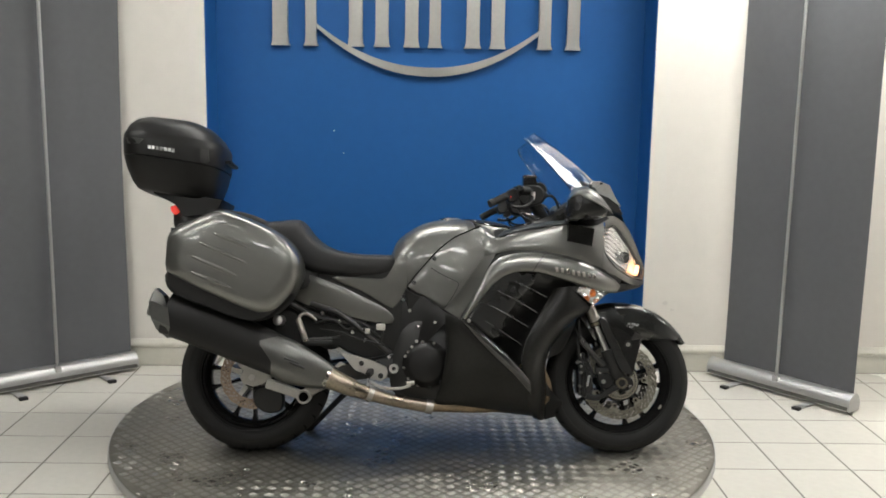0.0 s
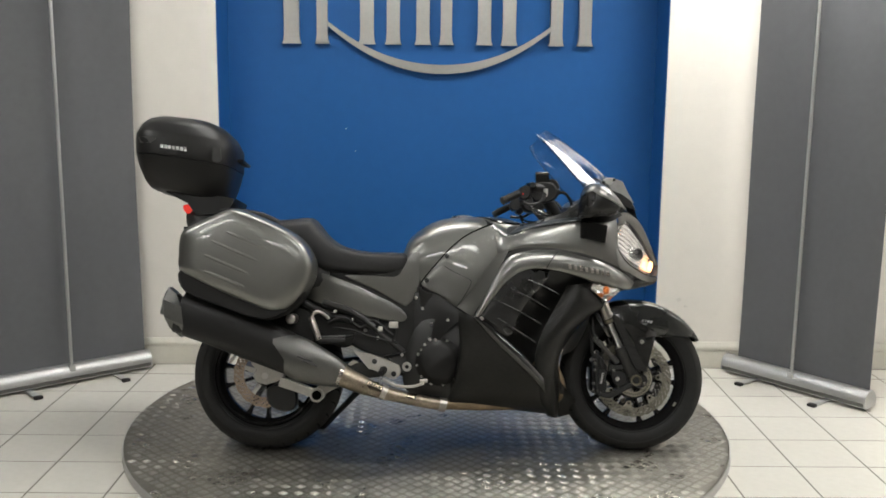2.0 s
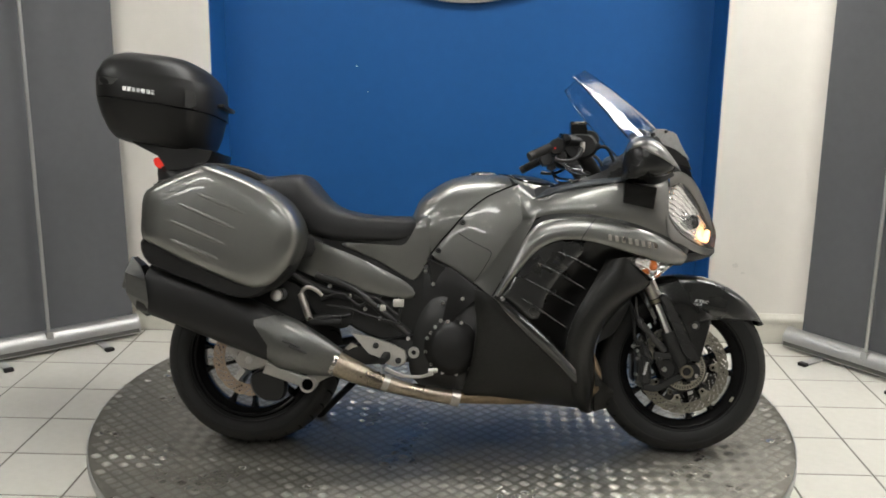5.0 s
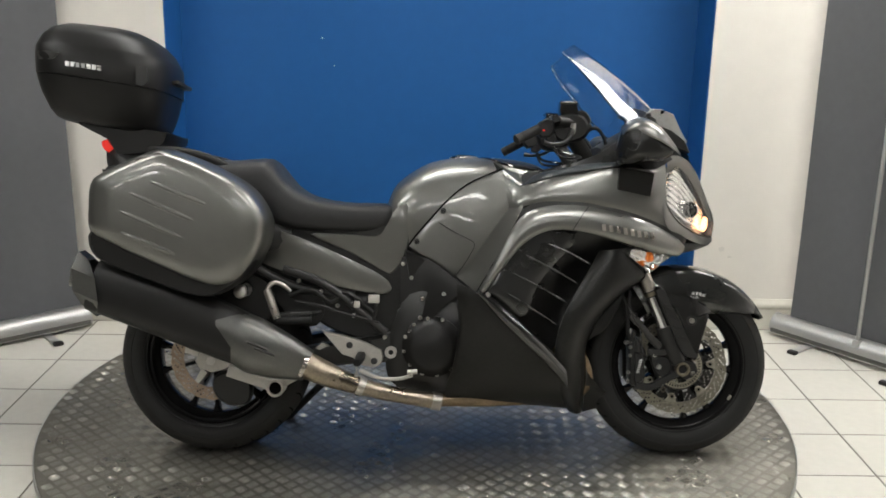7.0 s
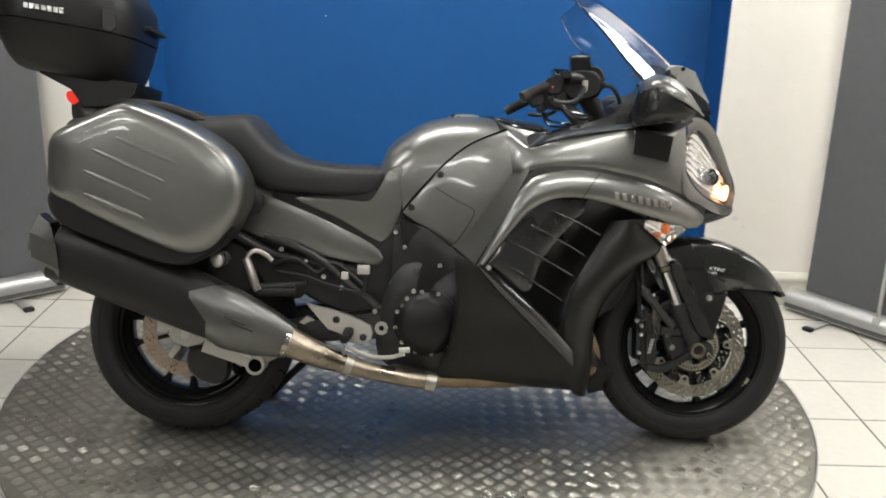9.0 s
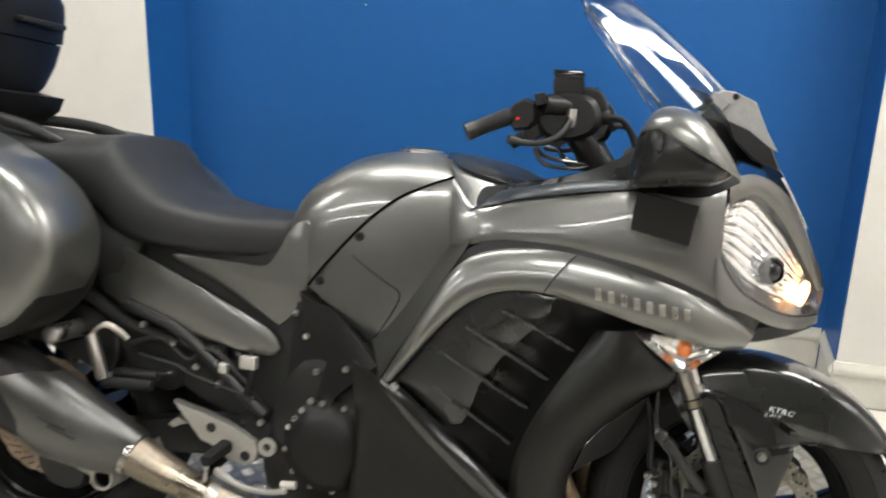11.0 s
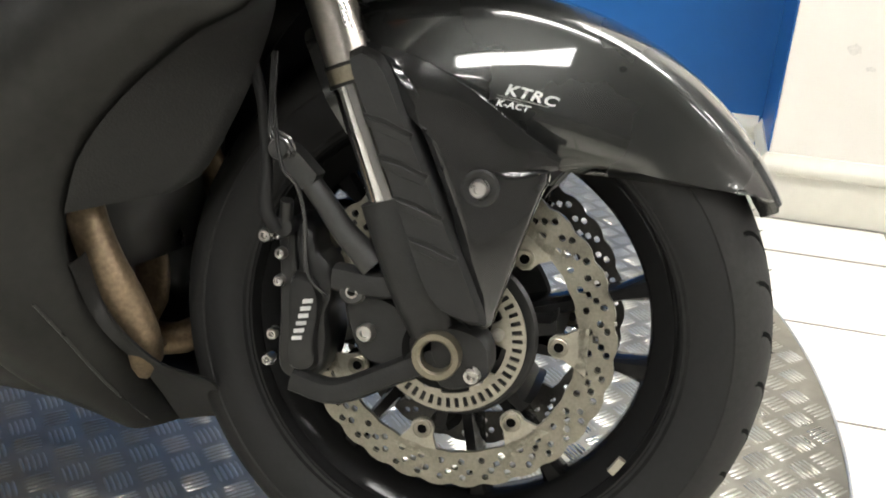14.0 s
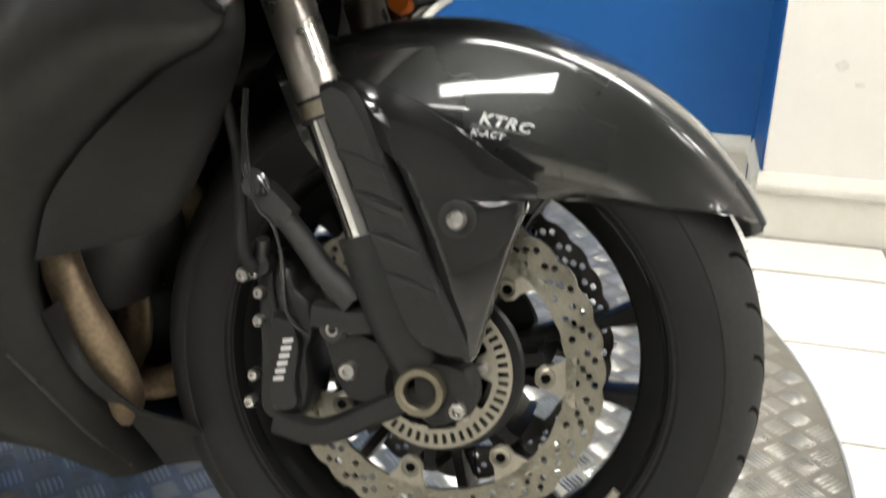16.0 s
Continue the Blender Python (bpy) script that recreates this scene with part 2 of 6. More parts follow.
def box(lo, hi, bevel=0.004, seg=2):
    bm = bmesh.new()
    bmesh.ops.create_cube(bm, size=1)
    for v in bm.verts:
        v.co = Vector([l + (h - l) * (c + 0.5) for l, h, c in zip(lo, hi, v.co)])
    if bevel:
        bmesh.ops.bevel(bm, geom=bm.edges[:], offset=bevel, segments=seg, profile=0.5, affect="EDGES")
    return bm


def bolt(x, z, w, r=0.009, side=1, h=0.006, at=V):
    """A domed bolt head with a hex socket, facing outward."""
    rows = []
    shift = V(x, z, side * w) - U(x, z, side * w) if at is V else Vector((0, 0, 0))
    for rr, ww in ((r, -h), (r, h * 0.4), (r * 0.8, h), (r * 0.5, h), (r * 0.45, h * 0.2), (0.0002, h * 0.2)):
        rows.append([U(x + rr * math.cos(2 * math.pi * j / 12), z + rr * math.sin(2 * math.pi * j / 12), side * (w + ww)) + shift for j in range(12)])
    return grid(rows, loop=True, caps=True)


def merge(*bms):
    out = bmesh.new()
    for b in bms:
        me = bpy.data.meshes.new("tmp")
        b.to_mesh(me)
        b.free()
        out.from_mesh(me)
        bpy.data.meshes.remove(me)
    return out


def empty(name):
    ob = new(name)
    ob.empty_display_size = 0.1
    return ob


# ---------------------------------------------------------------- room
WALL_Y, BACK_Y, AL, AR, CEIL = 4.943, 5.212, -1.12, 1.233, 2.75
X0, X1, Y_NEAR = -5.1, 5.1, -5.1
T = 0.30


def setting(name, bm, material, label, category, smooth=None):
    return tagged(part(name, bm, material, None, "", smooth), label, category, kind="structure")


setting("wall_north_west", box((X0, WALL_Y, 0), (AL, WALL_Y + 0.35, CEIL), 0.003), M_WALL, "off-white painted wall beside the blue recess", "wall")
east_wall = setting("wall_north_east", box((AR, WALL_Y, 0), (X1, WALL_Y + 0.35, CEIL), 0.003), M_WALL, "off-white painted wall with faint scuffs", "wall")
blue_wall = setting("wall_recess", box((AL, BACK_Y, 0), (AR, BACK_Y + 0.14, CEIL), 0), M_BLUE, "bright blue painted back wall of a shallow recess", "wall")
setting("wall_recess_west", box((AL - 0.001, WALL_Y + 0.004, 0), (AL + 0.004, BACK_Y, CEIL), 0), M_BLUE, "blue painted side of the wall recess", "wall")
setting("wall_recess_east", box((AR - 0.004, WALL_Y + 0.004, 0), (AR + 0.001, BACK_Y, CEIL), 0), M_BLUE, "blue painted side of the wall recess", "wall")
# The next three walls are unseen; their tones are set to shape reflections.
setting("wall_west", box((X0 - 0.2, Y_NEAR, 0), (X0, WALL_Y + 0.35, CEIL), 0), M_SIDEWALL, "unseen side wall, toned dark to dim reflections", "wall")
setting("wall_east", box((X1, Y_NEAR, 0), (X1 + 0.2, WALL_Y + 0.35, CEIL), 0), M_WHITEWALL, "unseen side wall, toned white to brighten reflections", "wall")
setting("wall_south", box((X0, Y_NEAR - 0.2, 0), (X1, Y_NEAR, CEIL), 0), M_FARWALL, "unseen rear wall, toned grey to fill reflections", "wall")
setting("ceiling", box((X0, Y_NEAR, CEIL), (X1, WALL_Y + 0.35, CEIL + 0.15), 0), M_CEIL, "dark grey ceiling board with panel lights", "ceiling")


def skirting(x0, x1, y, z1=0.146):
    """A skirting board with a moulded top, running along x."""
    prof = [(0, 0), (-0.008, 0), (-0.008, z1 * 0.68), (-0.015, z1 * 0.72), (-0.018, z1 * 0.79), (-0.016, z1 * 0.87), (-0.009, z1 * 0.93), (-0.006, z1), (0, z1)]
    return grid([[Vector((x, y + py, pz)) for py, pz in prof] for x in (x0, x1)], loop=True, caps=True)


def skirting_side(x, y0, y1, sgn, z1=0.146):
    prof = [(0, 0), (0.008, 0), (0.008, z1 * 0.68), (0.015, z1 * 0.72), (0.018, z1 * 0.79), (0.016, z1 * 0.87), (0.009, z1 * 0.93), (0.006, z1), (0, z1)]
    return grid([[Vector((x + sgn * px, y, pz)) for px, pz in prof] for y in (y0, y1)], loop=True, caps=True)


setting("baseboard_west", merge(skirting(X0, AL + 0.008, WALL_Y - 0.001), skirting_side(AL + 0.002, WALL_Y, BACK_Y - 0.02, 1)), M_SKIRT, "cream painted skirting board with moulded top", "baseboard", 30)
setting("baseboard_recess", skirting(AL + 0.012, AR - 0.012, BACK_Y - 0.001), M_SKIRT, "cream painted skirting board under the blue wall", "baseboard", 30)
setting("baseboard_east", merge(skirting(AR - 0.008, X1, WALL_Y - 0.001), skirting_side(AR - 0.002, WALL_Y, BACK_Y - 0.02, -1)), M_SKIRT, "cream painted skirting board with moulded top", "baseboard", 30)

# floor: a bed of grout, with the tiles proud of it
floor = setting("floor", box((X0, Y_NEAR, -0.2), (X1, WALL_Y + 0.35, -0.0013), 0), M_GROUT, "white glazed floor tiles with thin grey joints", "floor")


JOINT = 0.0036


def tile_mesh():
    g = JOINT
    bm = bmesh.new()
    lo, hi = g, T - g
    r0 = [bm.verts.new((x, y, -0.004)) for x, y in ((lo, lo), (hi, lo), (hi, hi), (lo, hi))]
    b = 0.0012
    r1 = [bm.verts.new((x, y, -0.0006)) for x, y in ((lo, lo), (hi, lo), (hi, hi), (lo, hi))]
    r2 = [bm.verts.new((x, y, 0)) for x, y in ((lo + b, lo + b), (hi - b, lo + b), (hi - b, hi - b), (lo + b, hi - b))]
    for ra, rb in ((r0, r1), (r1, r2)):
        for j in range(4):
            bm.faces.new((ra[j], ra[(j + 1) % 4], rb[(j + 1) % 4], rb[j]))
    bm.faces.new(r2)
    me = bpy.data.meshes.new("tile")
    bm.to_mesh(me)
    bm.free()
    me.materials.append(M_TILE)
    return me


# ---------------------------------------------------------------- ceiling lights
def ceiling_light(x, y, lx=1.2, ly=0.36):
    root = empty("ceiling_light")
    root.location = (x, y, CEIL)
    f = 0.03
    part("frame", merge(box((-lx / 2, -ly / 2, -0.03), (-lx / 2 + f, ly / 2, 0), 0.003), box((lx / 2 - f, -ly / 2, -0.03), (lx / 2, ly / 2, 0), 0.003),
                        box((-lx / 2 + f, -ly / 2, -0.03), (lx / 2 - f, -ly / 2 + f, 0), 0.003), box((-lx / 2 + f, ly / 2 - f, -0.03), (lx / 2 - f, ly / 2, 0), 0.003)), M_WHITE, root)
    part("diffuser", box((-lx / 2 + f, -ly / 2 + f, -0.022), (lx / 2 - f, ly / 2 - f, -0.012), 0), M_LIGHT, root, "glowing warm white diffuser")
    return tagged(root, "recessed rectangular ceiling light, switched on", "ceiling light", "ceiling lights")


# The x 3.9 and 4.2 lamps are added to brighten the unseen east side.
for lx, ly, deep in ((-2.2, 3.0, 0.36), (-0.35, 4.05, 0.36), (2.0, 4.10, 0.52), (0.9, 2.3, 0.36), (3.9, 1.8, 0.36), (4.2, 3.6, 0.36), (-1.7, 1.2, 0.36), (0.52, 0.12, 0.34), (-0.6, -1.6, 0.36), (-2.9, -1.3, 0.36), (1.75, 4.66, 0.21), (-1.75, 4.66, 0.11)):
    ceiling_light(lx, ly, 1.3 if lx == 2.0 and ly > 0 else 1.2, deep)

# ---------------------------------------------------------------- chips and scuffs on the walls
def patch(name, x, y, z, rx, rz, material, parent, label, seed):
    """A thin ragged mark lying on a wall."""
    rnd = random.Random(seed)
    rim = [(x + rx * rnd.uniform(0.6, 1.1) * math.cos(k * 0.5236), z + rz * rnd.uniform(0.6, 1.1) * math.sin(k * 0.5236)) for k in range(12)]
    return part(name, grid([[Vector((a, yy, b)) for a, b in rim] for yy in (y, y - 0.0012)], loop=True, caps=True), material, parent, label, None)


patch("chip", -0.476, BACK_Y, 1.278, 0.0042, 0.0042, M_WALL, blue_wall, "white paint chip", 1)
patch("chip", -0.423, BACK_Y, 1.154, 0.0035, 0.003, M_SCUFF, blue_wall, "white paint chip", 2)
patch("scuff", 1.357, WALL_Y, 0.382, 0.016, 0.013, M_SCUFF, east_wall, "grey scuff mark", 3)
patch("scuff", 1.395, WALL_Y, 0.345, 0.014, 0.006, M_SCUFF, east_wall, "grey scuff mark", 4)

# ---------------------------------------------------------------- wall sign: plain bars and a swoosh
sign = tagged(empty("wall_sign"), "raised brushed metal sign shapes on the blue wall", "wall sign")
SY = BACK_Y - 0.002


def slab(x0, x1, z0, z1, flare=0.010):
    """An upright metal bar with a flared foot, standing off the wall."""
    o = [(x0 - flare, z0), (x1 + flare, z0), (x1 + flare * 0.3, z0 + 0.02), (x1, z0 + 0.06), (x1, z1), (x0, z1), (x0, z0 + 0.06), (x0 - flare * 0.3, z0 + 0.02)]
    return grid([[Vector((x, y, z)) for x, z in o] for y in (SY, SY - 0.034)], loop=True, caps=True)


for a, b in ((-0.805, -0.724), (-0.627, -0.570), (-0.392, -0.319), (-0.248, -0.178), (-0.087, -0.016), (0.045, 0.106), (0.247, 0.318), (0.382, 0.454), (0.642, 0.707), (0.798, 0.864)):
    part("bar", slab(a, b, 1.737, 2.026), M_LOGO, sign, "", 20)
part("crossbar", box((-0.830, SY - 0.034, 2.028), (0.889, SY, 2.066), 0.002), M_LOGO, sign)
arc = []
for i in range(41):
    u = i / 40
    x = -0.567 + u * 1.234
    zc = 1.606 + 0.238 * abs(2 * u - 1) ** 2.1
    th = 0.012 + 0.012 * math.sin(math.pi * u)
    arc.append([Vector((x, SY, zc - th)), Vector((x, SY, zc + th)), Vector((x, SY - 0.036, zc + th)), Vector((x, SY - 0.036, zc - th))])
part("swoosh", grid(arc, loop=True, caps=True), M_LOGO, sign)


# ---------------------------------------------------------------- roll-up banners, seen from behind
def banner(ax, ay, bx, by, label, inset=0.012, folds=0.0):
    """A roll-up banner on a cassette from (ax, ay) to (bx, by), its back towards the machine."""
    root = tagged(empty("rollup_banner"), label, "banner stand", "roll-up banners")
    d = Vector((bx - ax, by - ay, 0))
    L = d.length
    ang = math.degrees(math.atan2(d.y, d.x))
    root.matrix_basis = pose(ax, ay, 0, 0, 0, ang)
    prof = [(-0.045, 0.015), (0.045, 0.015), (0.05, 0.03), (0.048, 0.06), (0.03, 0.088), (0.008, 0.098), (-0.012, 0.098), (-0.034, 0.086), (-0.048, 0.06), (-0.05, 0.03)]
    part("cassette", grid([[Vector((x, y, z)) for y, z in prof] for x in (0.006, L - 0.006)], loop=True, caps=True), M_ANOD, root, "silver aluminium cassette")
    for x0, x1 in ((0, 0.006), (L - 0.006, L)):
        part("end_cap", grid([[Vector((x, y * 1.04, 0.012 + (z - 0.012) * 1.03)) for y, z in prof] for x in (x0, x1)], loop=True, caps=True), M_ANOD, root)
    part("cassette_strip", box((0.008, -0.0535, 0.022), (L - 0.008, -0.0475, 0.040), 0.001), M_SHIELD, root, "darker lower strip of the cassette")
    rows = []
    for i in range(57):
        u = i / 56
        x = inset + u * (L - 0.012 - inset)
        row = []
        for k in range(13):
            slack = math.sin(math.pi * min(1.0, k / 12 + 0.12)) ** 0.5
            drape = folds * slack * (0.55 + 0.3 * math.sin(9.5 * u - 0.17 * k + 0.6) + 0.15 * math.sin(23 * u + 0.25 * k))
            row.append(Vector((x, 0.012 + drape + 0.010 * math.sin(u * 5.2 + 0.8) * (0.3 + 0.7 * math.sin(math.pi * k / 12)) + 0.004 * math.sin(u * 17 + k * 0.7), 0.09 + k * 0.175)))
        rows.append(row)
    back = [[p + Vector((0, 0.0015, 0)) for p in r] for r in rows]
    part("sheet", grid([r + b[::-1] for r, b in zip(rows, back)], loop=True, caps=True), M_FABRIC, root, "plain grey fabric back of the banner")
    part("pole", merge(tube([(L / 2, 0.02, 0.028), (L / 2, 2.22, 0.010)], 0.0085, smooth=False), box((L / 2 - 0.016, -0.045, 0.06), (L / 2 + 0.016, -0.012, 0.10), 0.004)), M_ANOD, root, "silver support pole")
    part("top_rail", box((0.005, -0.008, 2.18), (L - 0.005, 0.02, 2.21), 0.004), M_ANOD, root)
    for fx in (0.2, L - 0.2):
        ft = part("foot", box((fx - 0.018, -0.16, 0.001), (fx + 0.018, 0.12, 0.013), 0.004), M_ANOD, root, "flat metal swing foot")
        part("foot_cap", box((fx - 0.020, -0.188, 0.0), (fx + 0.020, -0.158, 0.016), 0.004), M_PLASTIC, ft, "dark plastic foot cap")
    return root


banner(-2.157, 4.322, -1.521, 4.871, "grey roll-up banner seen from behind, loose fabric in soft folds", folds=0.040)
banner(1.622, 4.889, 2.122, 4.247, "grey roll-up banner seen from behind, silver cassette", 0.06)

# ---------------------------------------------------------------- box and bag behind the banner
crate = tagged(empty("cardboard_box"), "brown cardboard box against the wall", "cardboard box")
crate.location = (-2.72, 4.62, 0)
part("body", box((-0.28, -0.2, 0), (0.28, 0.2, 0.44), 0.006), M_CARD, crate)
part("flap", merge(box((-0.28, -0.2, 0.442), (0.28, -0.004, 0.446), 0), box((-0.28, 0.004, 0.442), (0.28, 0.2, 0.446), 0)), M_CARD, crate)
bag = tagged(part("bag", box((-2.97, 4.45, 0.448), (-2.44, 4.8, 0.73), 0.07, 4), M_BAG), "black padded bag lying on the cardboard box", "bag")

# ---------------------------------------------------------------- turntable
PX, PY, PR, PZ = 0.0, 3.985, 1.312, 0.041
BACK = BACK_Y - 0.022 - PY
table = tagged(empty("turntable"), "round aluminium tread plate turntable", "turntable")
table.location = (PX, PY, 0)


def ring(profile, n=160):
    """A ring about the turntable's middle, from a closed profile of (radius, height), stopped by the wall."""
    rows = [[Vector((r * math.cos(2 * math.pi * j / n), min(BACK, r * math.sin(2 * math.pi * j / n)), z)) for j in range(n)] for r, z in profile]
    return grid(rows + rows[:1], loop=True)


part("disc", ring(((0.02, PZ), (0.6, PZ), (PR - 0.010, PZ), (PR - 0.006, PZ - 0.002), (PR - 0.006, 0.006), (0.02, 0.006))), M_PLATE, table, "", 30)
part("edge_band", ring(((PR - 0.0045, PZ - 0.004), (PR - 0.001, PZ - 0.003), (PR, PZ - 0.006), (PR, 0.004), (PR - 0.003, 0.001), (PR - 0.0045, 0.001))), M_ANOD, table, "plain metal band round the edge", 30)


def tread():
    """Bundles of five ridges on a diagonal chequer, turned a quarter from cell to cell."""
    step, count = 0.0583, 5
    vs, fs = [], []
    k = int(2 * PR / step) + 2
    ln, wd, ht = 0.0178, 0.0024, 0.0017
    for i in range(-k, k + 1):
        for j in range(-k, k + 1):
            cx, cy = i * step / 2 - PX - 0.0015, j * step / 2 + 0.0025 - (PY - 3.922)
            if (i + j) % 2 or math.hypot(cx, cy) > PR - 0.022 or cy > BACK - 0.02:
                continue
            a = math.pi / 4 * (-1 if i % 2 else 1)
            ca, sa = math.cos(a), math.sin(a)
            for q in range(count):
                off = (q - (count - 1) / 2) * 0.0067
                hl = ln * (1 - 0.05 * abs(q - 2))
                base = len(vs)
                for f, w, z in ((-1, 0.12, 0), (-0.72, 0.8, 0.7), (0, 1, 1), (0.72, 0.8, 0.7), (1, 0.12, 0)):
                    for e, h in ((-1, 0), (-0.42, 0.88), (0.42, 0.88), (1, 0)):
                        u, v = f * hl, e * w * wd + off
                        vs.append((cx + u * ca - v * sa, cy + u * sa + v * ca, PZ + ht * z * h - 0.0001))
                for p in range(4):
                    for r in range(3):
                        b = base + p * 4 + r
                        fs.append((b, b + 4, b + 5, b + 1))
    me = bpy.data.meshes.new("tread_pattern")
    me.from_pydata(vs, [], fs)
    me.materials.append(M_RIDGE)
    me.shade_smooth()
    ob = new("tread_pattern", me)
    ob.parent = table
    return tagged(ob, kind="stuff")


tread()

# ---------------------------------------------------------------- motorcycle
FX, FZ, RX, RZ = 0.843, 0.293, -0.655, 0.300
bike = tagged(empty("motorcycle"), "silver and black sport touring motorcycle leaning on its side stand", "motorcycle")
bike.matrix_basis = pose(0, 3.625, 0.044, -13.5, 0, 0)


def bp(name, bm, material, label="", parent=None, smooth=38.0):
    return part(name, bm, material, parent or bike, label, smooth)


def tyre_drop(hw):
    """How far the tread falls from crown to shoulder."""
    return 0.020 + 0.38 * hw


def tyre_profile(R, hw, rim_r):
    """A rounded tyre cross-section, from bead to bead."""
    d = tyre_drop(hw)
    low = R - d
    side = [(rim_r - 0.002, hw * 0.82), (rim_r + 0.006, hw * 0.88), (rim_r + (low - rim_r) * 0.35, hw * 0.955), (rim_r + (low - rim_r) * 0.7, hw * 0.992)]
    arc = [(R - d * (1 - math.cos(radians(a))), hw * math.sin(radians(a))) for a in range(-90, 91, 12)]
    return [(r, -w) for r, w in side] + arc + side[::-1] + [(rim_r - 0.004, hw * 0.3), (rim_r - 0.004, -hw * 0.3)]


def tread_profile(R, hw):
    """The worn band of tread that stands a little proud of the carcass."""
    d = tyre_drop(hw)
    out = [(R + 0.0008 - d * (1 - math.cos(radians(a))), (hw + 0.0008) * math.sin(radians(a))) for a in range(-82, 83, 4)]
    return out + [(r - 0.003, w * 0.97) for r, w in out[::-1]]


def rim_bm(x, z, hw, r=0.216):
    half = [(r + 0.008, 1.0, 0), (r + 0.0095, 1.0, -0.004), (r + 0.002, 1.0, -0.010), (r - 0.006, 0.55, 0), (r - 0.012, 0.0, 0)]
    inner = [(r + 0.004, 1.0, -0.0005), (r - 0.001, 1.0, -0.0045), (r - 0.003, 1.0, -0.0045), (r - 0.007, 1.0, -0.010), (r - 0.0085, 1.0, -0.0165), (r - 0.014, 1.0, -0.020), (r - 0.020, 0.48, 0), (r - 0.026, 0.40, 0), (r - 0.030, 0.30, 0), (r - 0.031, 0.0, 0)]
    ring = [(q, hw * f + d) for q, f, d in half[::-1]] + [(q, hw * f + d) for q, f, d in inner]
    prof = ring + [(q, -w) for q, w in ring[-2:0:-1]]
    return revolve(prof, x, z, 80, wheel=1)


def spoke(x, z, ang, r0, r1, w0, w1, half0=0.0095, half1=0.0068):
    """A tapered box spoke from hub to rim."""
    rows = []
    ca, sa = math.cos(ang), math.sin(ang)
    for k in range(6):
        u = k / 5
        r = r0 + (r1 - r0) * u
        h = half0 + (half1 - half0) * u + 0.007 * max(0, u - 0.8) * 5
        w = w0 + (w1 - w0) * u
        ring = []
        for s, ww in ((-1, -0.6), (-0.6, -1), (0.6, -1), (1, -0.6), (1, 0.6), (0.6, 1), (-0.6, 1), (-1, 0.6)):
            ring.append(U(x + r * ca - s * h * sa, z + r * sa + s * h * ca, ww * w))
        rows.append(ring)
    return grid(rows, loop=True, caps=True)


def petal_disc(x, z, w, R, r0, waves, material, parent, name="brake_disc", holes=3, rows_n=36, side=1, phase=0.0, label=""):
    """A wave-edged disc with drilled holes, as bevelled rings of small faces round real openings."""
    n = rows_n * 6
    bm = bmesh.new()
    radii = [r0, r0 + (R - r0) * 0.18, r0 + (R - r0) * 0.36, r0 + (R - r0) * 0.5, r0 + (R - r0) * 0.66, r0 + (R - r0) * 0.82, R]
    th = 0.0025
    front, back = [], []
    for i in range(n):
        a = 2 * math.pi * i / n + phase
        fr, bk = [], []
        for k, r in enumerate(radii):
            rr = r
            if k == len(radii) - 1:
                rr = r - 0.0030 * (0.5 + 0.5 * math.cos(waves * a)) ** 2
            if k == 0:
                rr = r + 0.0006 * math.cos(waves * a)
            p = (x + rr * math.cos(a), z + rr * math.sin(a))
            fr.append(bm.verts.new(U(*p, side * (w + th))))
            bk.append(bm.verts.new(U(*p, side * (w - th))))
        front.append(fr)
        back.append(bk)
    for i in range(n):
        q = (i + 1) % n
        for k in range(len(radii) - 1):
            c = i % 12
            hole = (k, c - c % 2) in ((1, 0), (2, 4), (3, 8), (4, 0), (1, 6), (4, 6), (3, 2))
            if hole and c % 2 == 0:
                p = (i + 2) % n
                rings = []
                for side_v in (front, back):
                    edge = [side_v[i][k], side_v[q][k], side_v[p][k], side_v[p][k + 1], side_v[q][k + 1], side_v[i][k + 1]]
                    mid = sum((v.co for v in edge), Vector()) / 6
                    a0 = math.atan2(edge[0].co.z - mid.z, edge[0].co.x - mid.x)
                    turn = 1 if (edge[0].co - mid).cross(edge[1].co - mid).y < 0 else -1
                    inner = [bm.verts.new(mid + Vector((math.cos(a0 + turn * h * math.pi / 3), 0, math.sin(a0 + turn * h * math.pi / 3))) * 0.0037) for h in range(6)]
                    for j in range(6):
                        bm.faces.new((edge[j], edge[(j + 1) % 6], inner[(j + 1) % 6], inner[j]))
                    rings.append(inner)
                for j in range(6):
                    bm.faces.new((rings[0][j], rings[0][(j + 1) % 6], rings[1][(j + 1) % 6], rings[1][j]))
            if hole:
                continue
            bm.faces.new((front[i][k], front[i][k + 1], front[q][k + 1], front[q][k]))
            bm.faces.new((back[i][k], back[q][k], back[q][k + 1], back[i][k + 1]))
        bm.faces.new((front[i][0], front[q][0], back[q][0], back[i][0]))
        bm.faces.new((front[i][-1], back[i][-1], back[q][-1], front[q][-1]))
    return part(name, bm, material, parent, label, 25)


# ---- front wheel
fw = bp("front_wheel", rim_bm(FX, FZ, 0.052), M_RIM, "gloss black front wheel with paired spokes")
front_tyre = part("tyre", revolve(tyre_profile(0.297, 0.060, 0.218), FX, FZ, 96, wheel=1), M_RUBBER, fw, "black road tyre")
part("tread", revolve(tread_profile(0.297, 0.060), FX, FZ, 120, wheel=1), M_TREAD, front_tyre, "worn grey-black tread")
part("wheel_weight", tube([(FX + 0.2005 * math.cos(a), FZ + 0.2005 * math.sin(a), 0.047) for a in (radians(-28.5), radians(-31), radians(-33.5))], 0.0042, n=8, m=8, e=4), M_TAB, fw, "stick-on balance weight")
whiskers = random.Random(3)
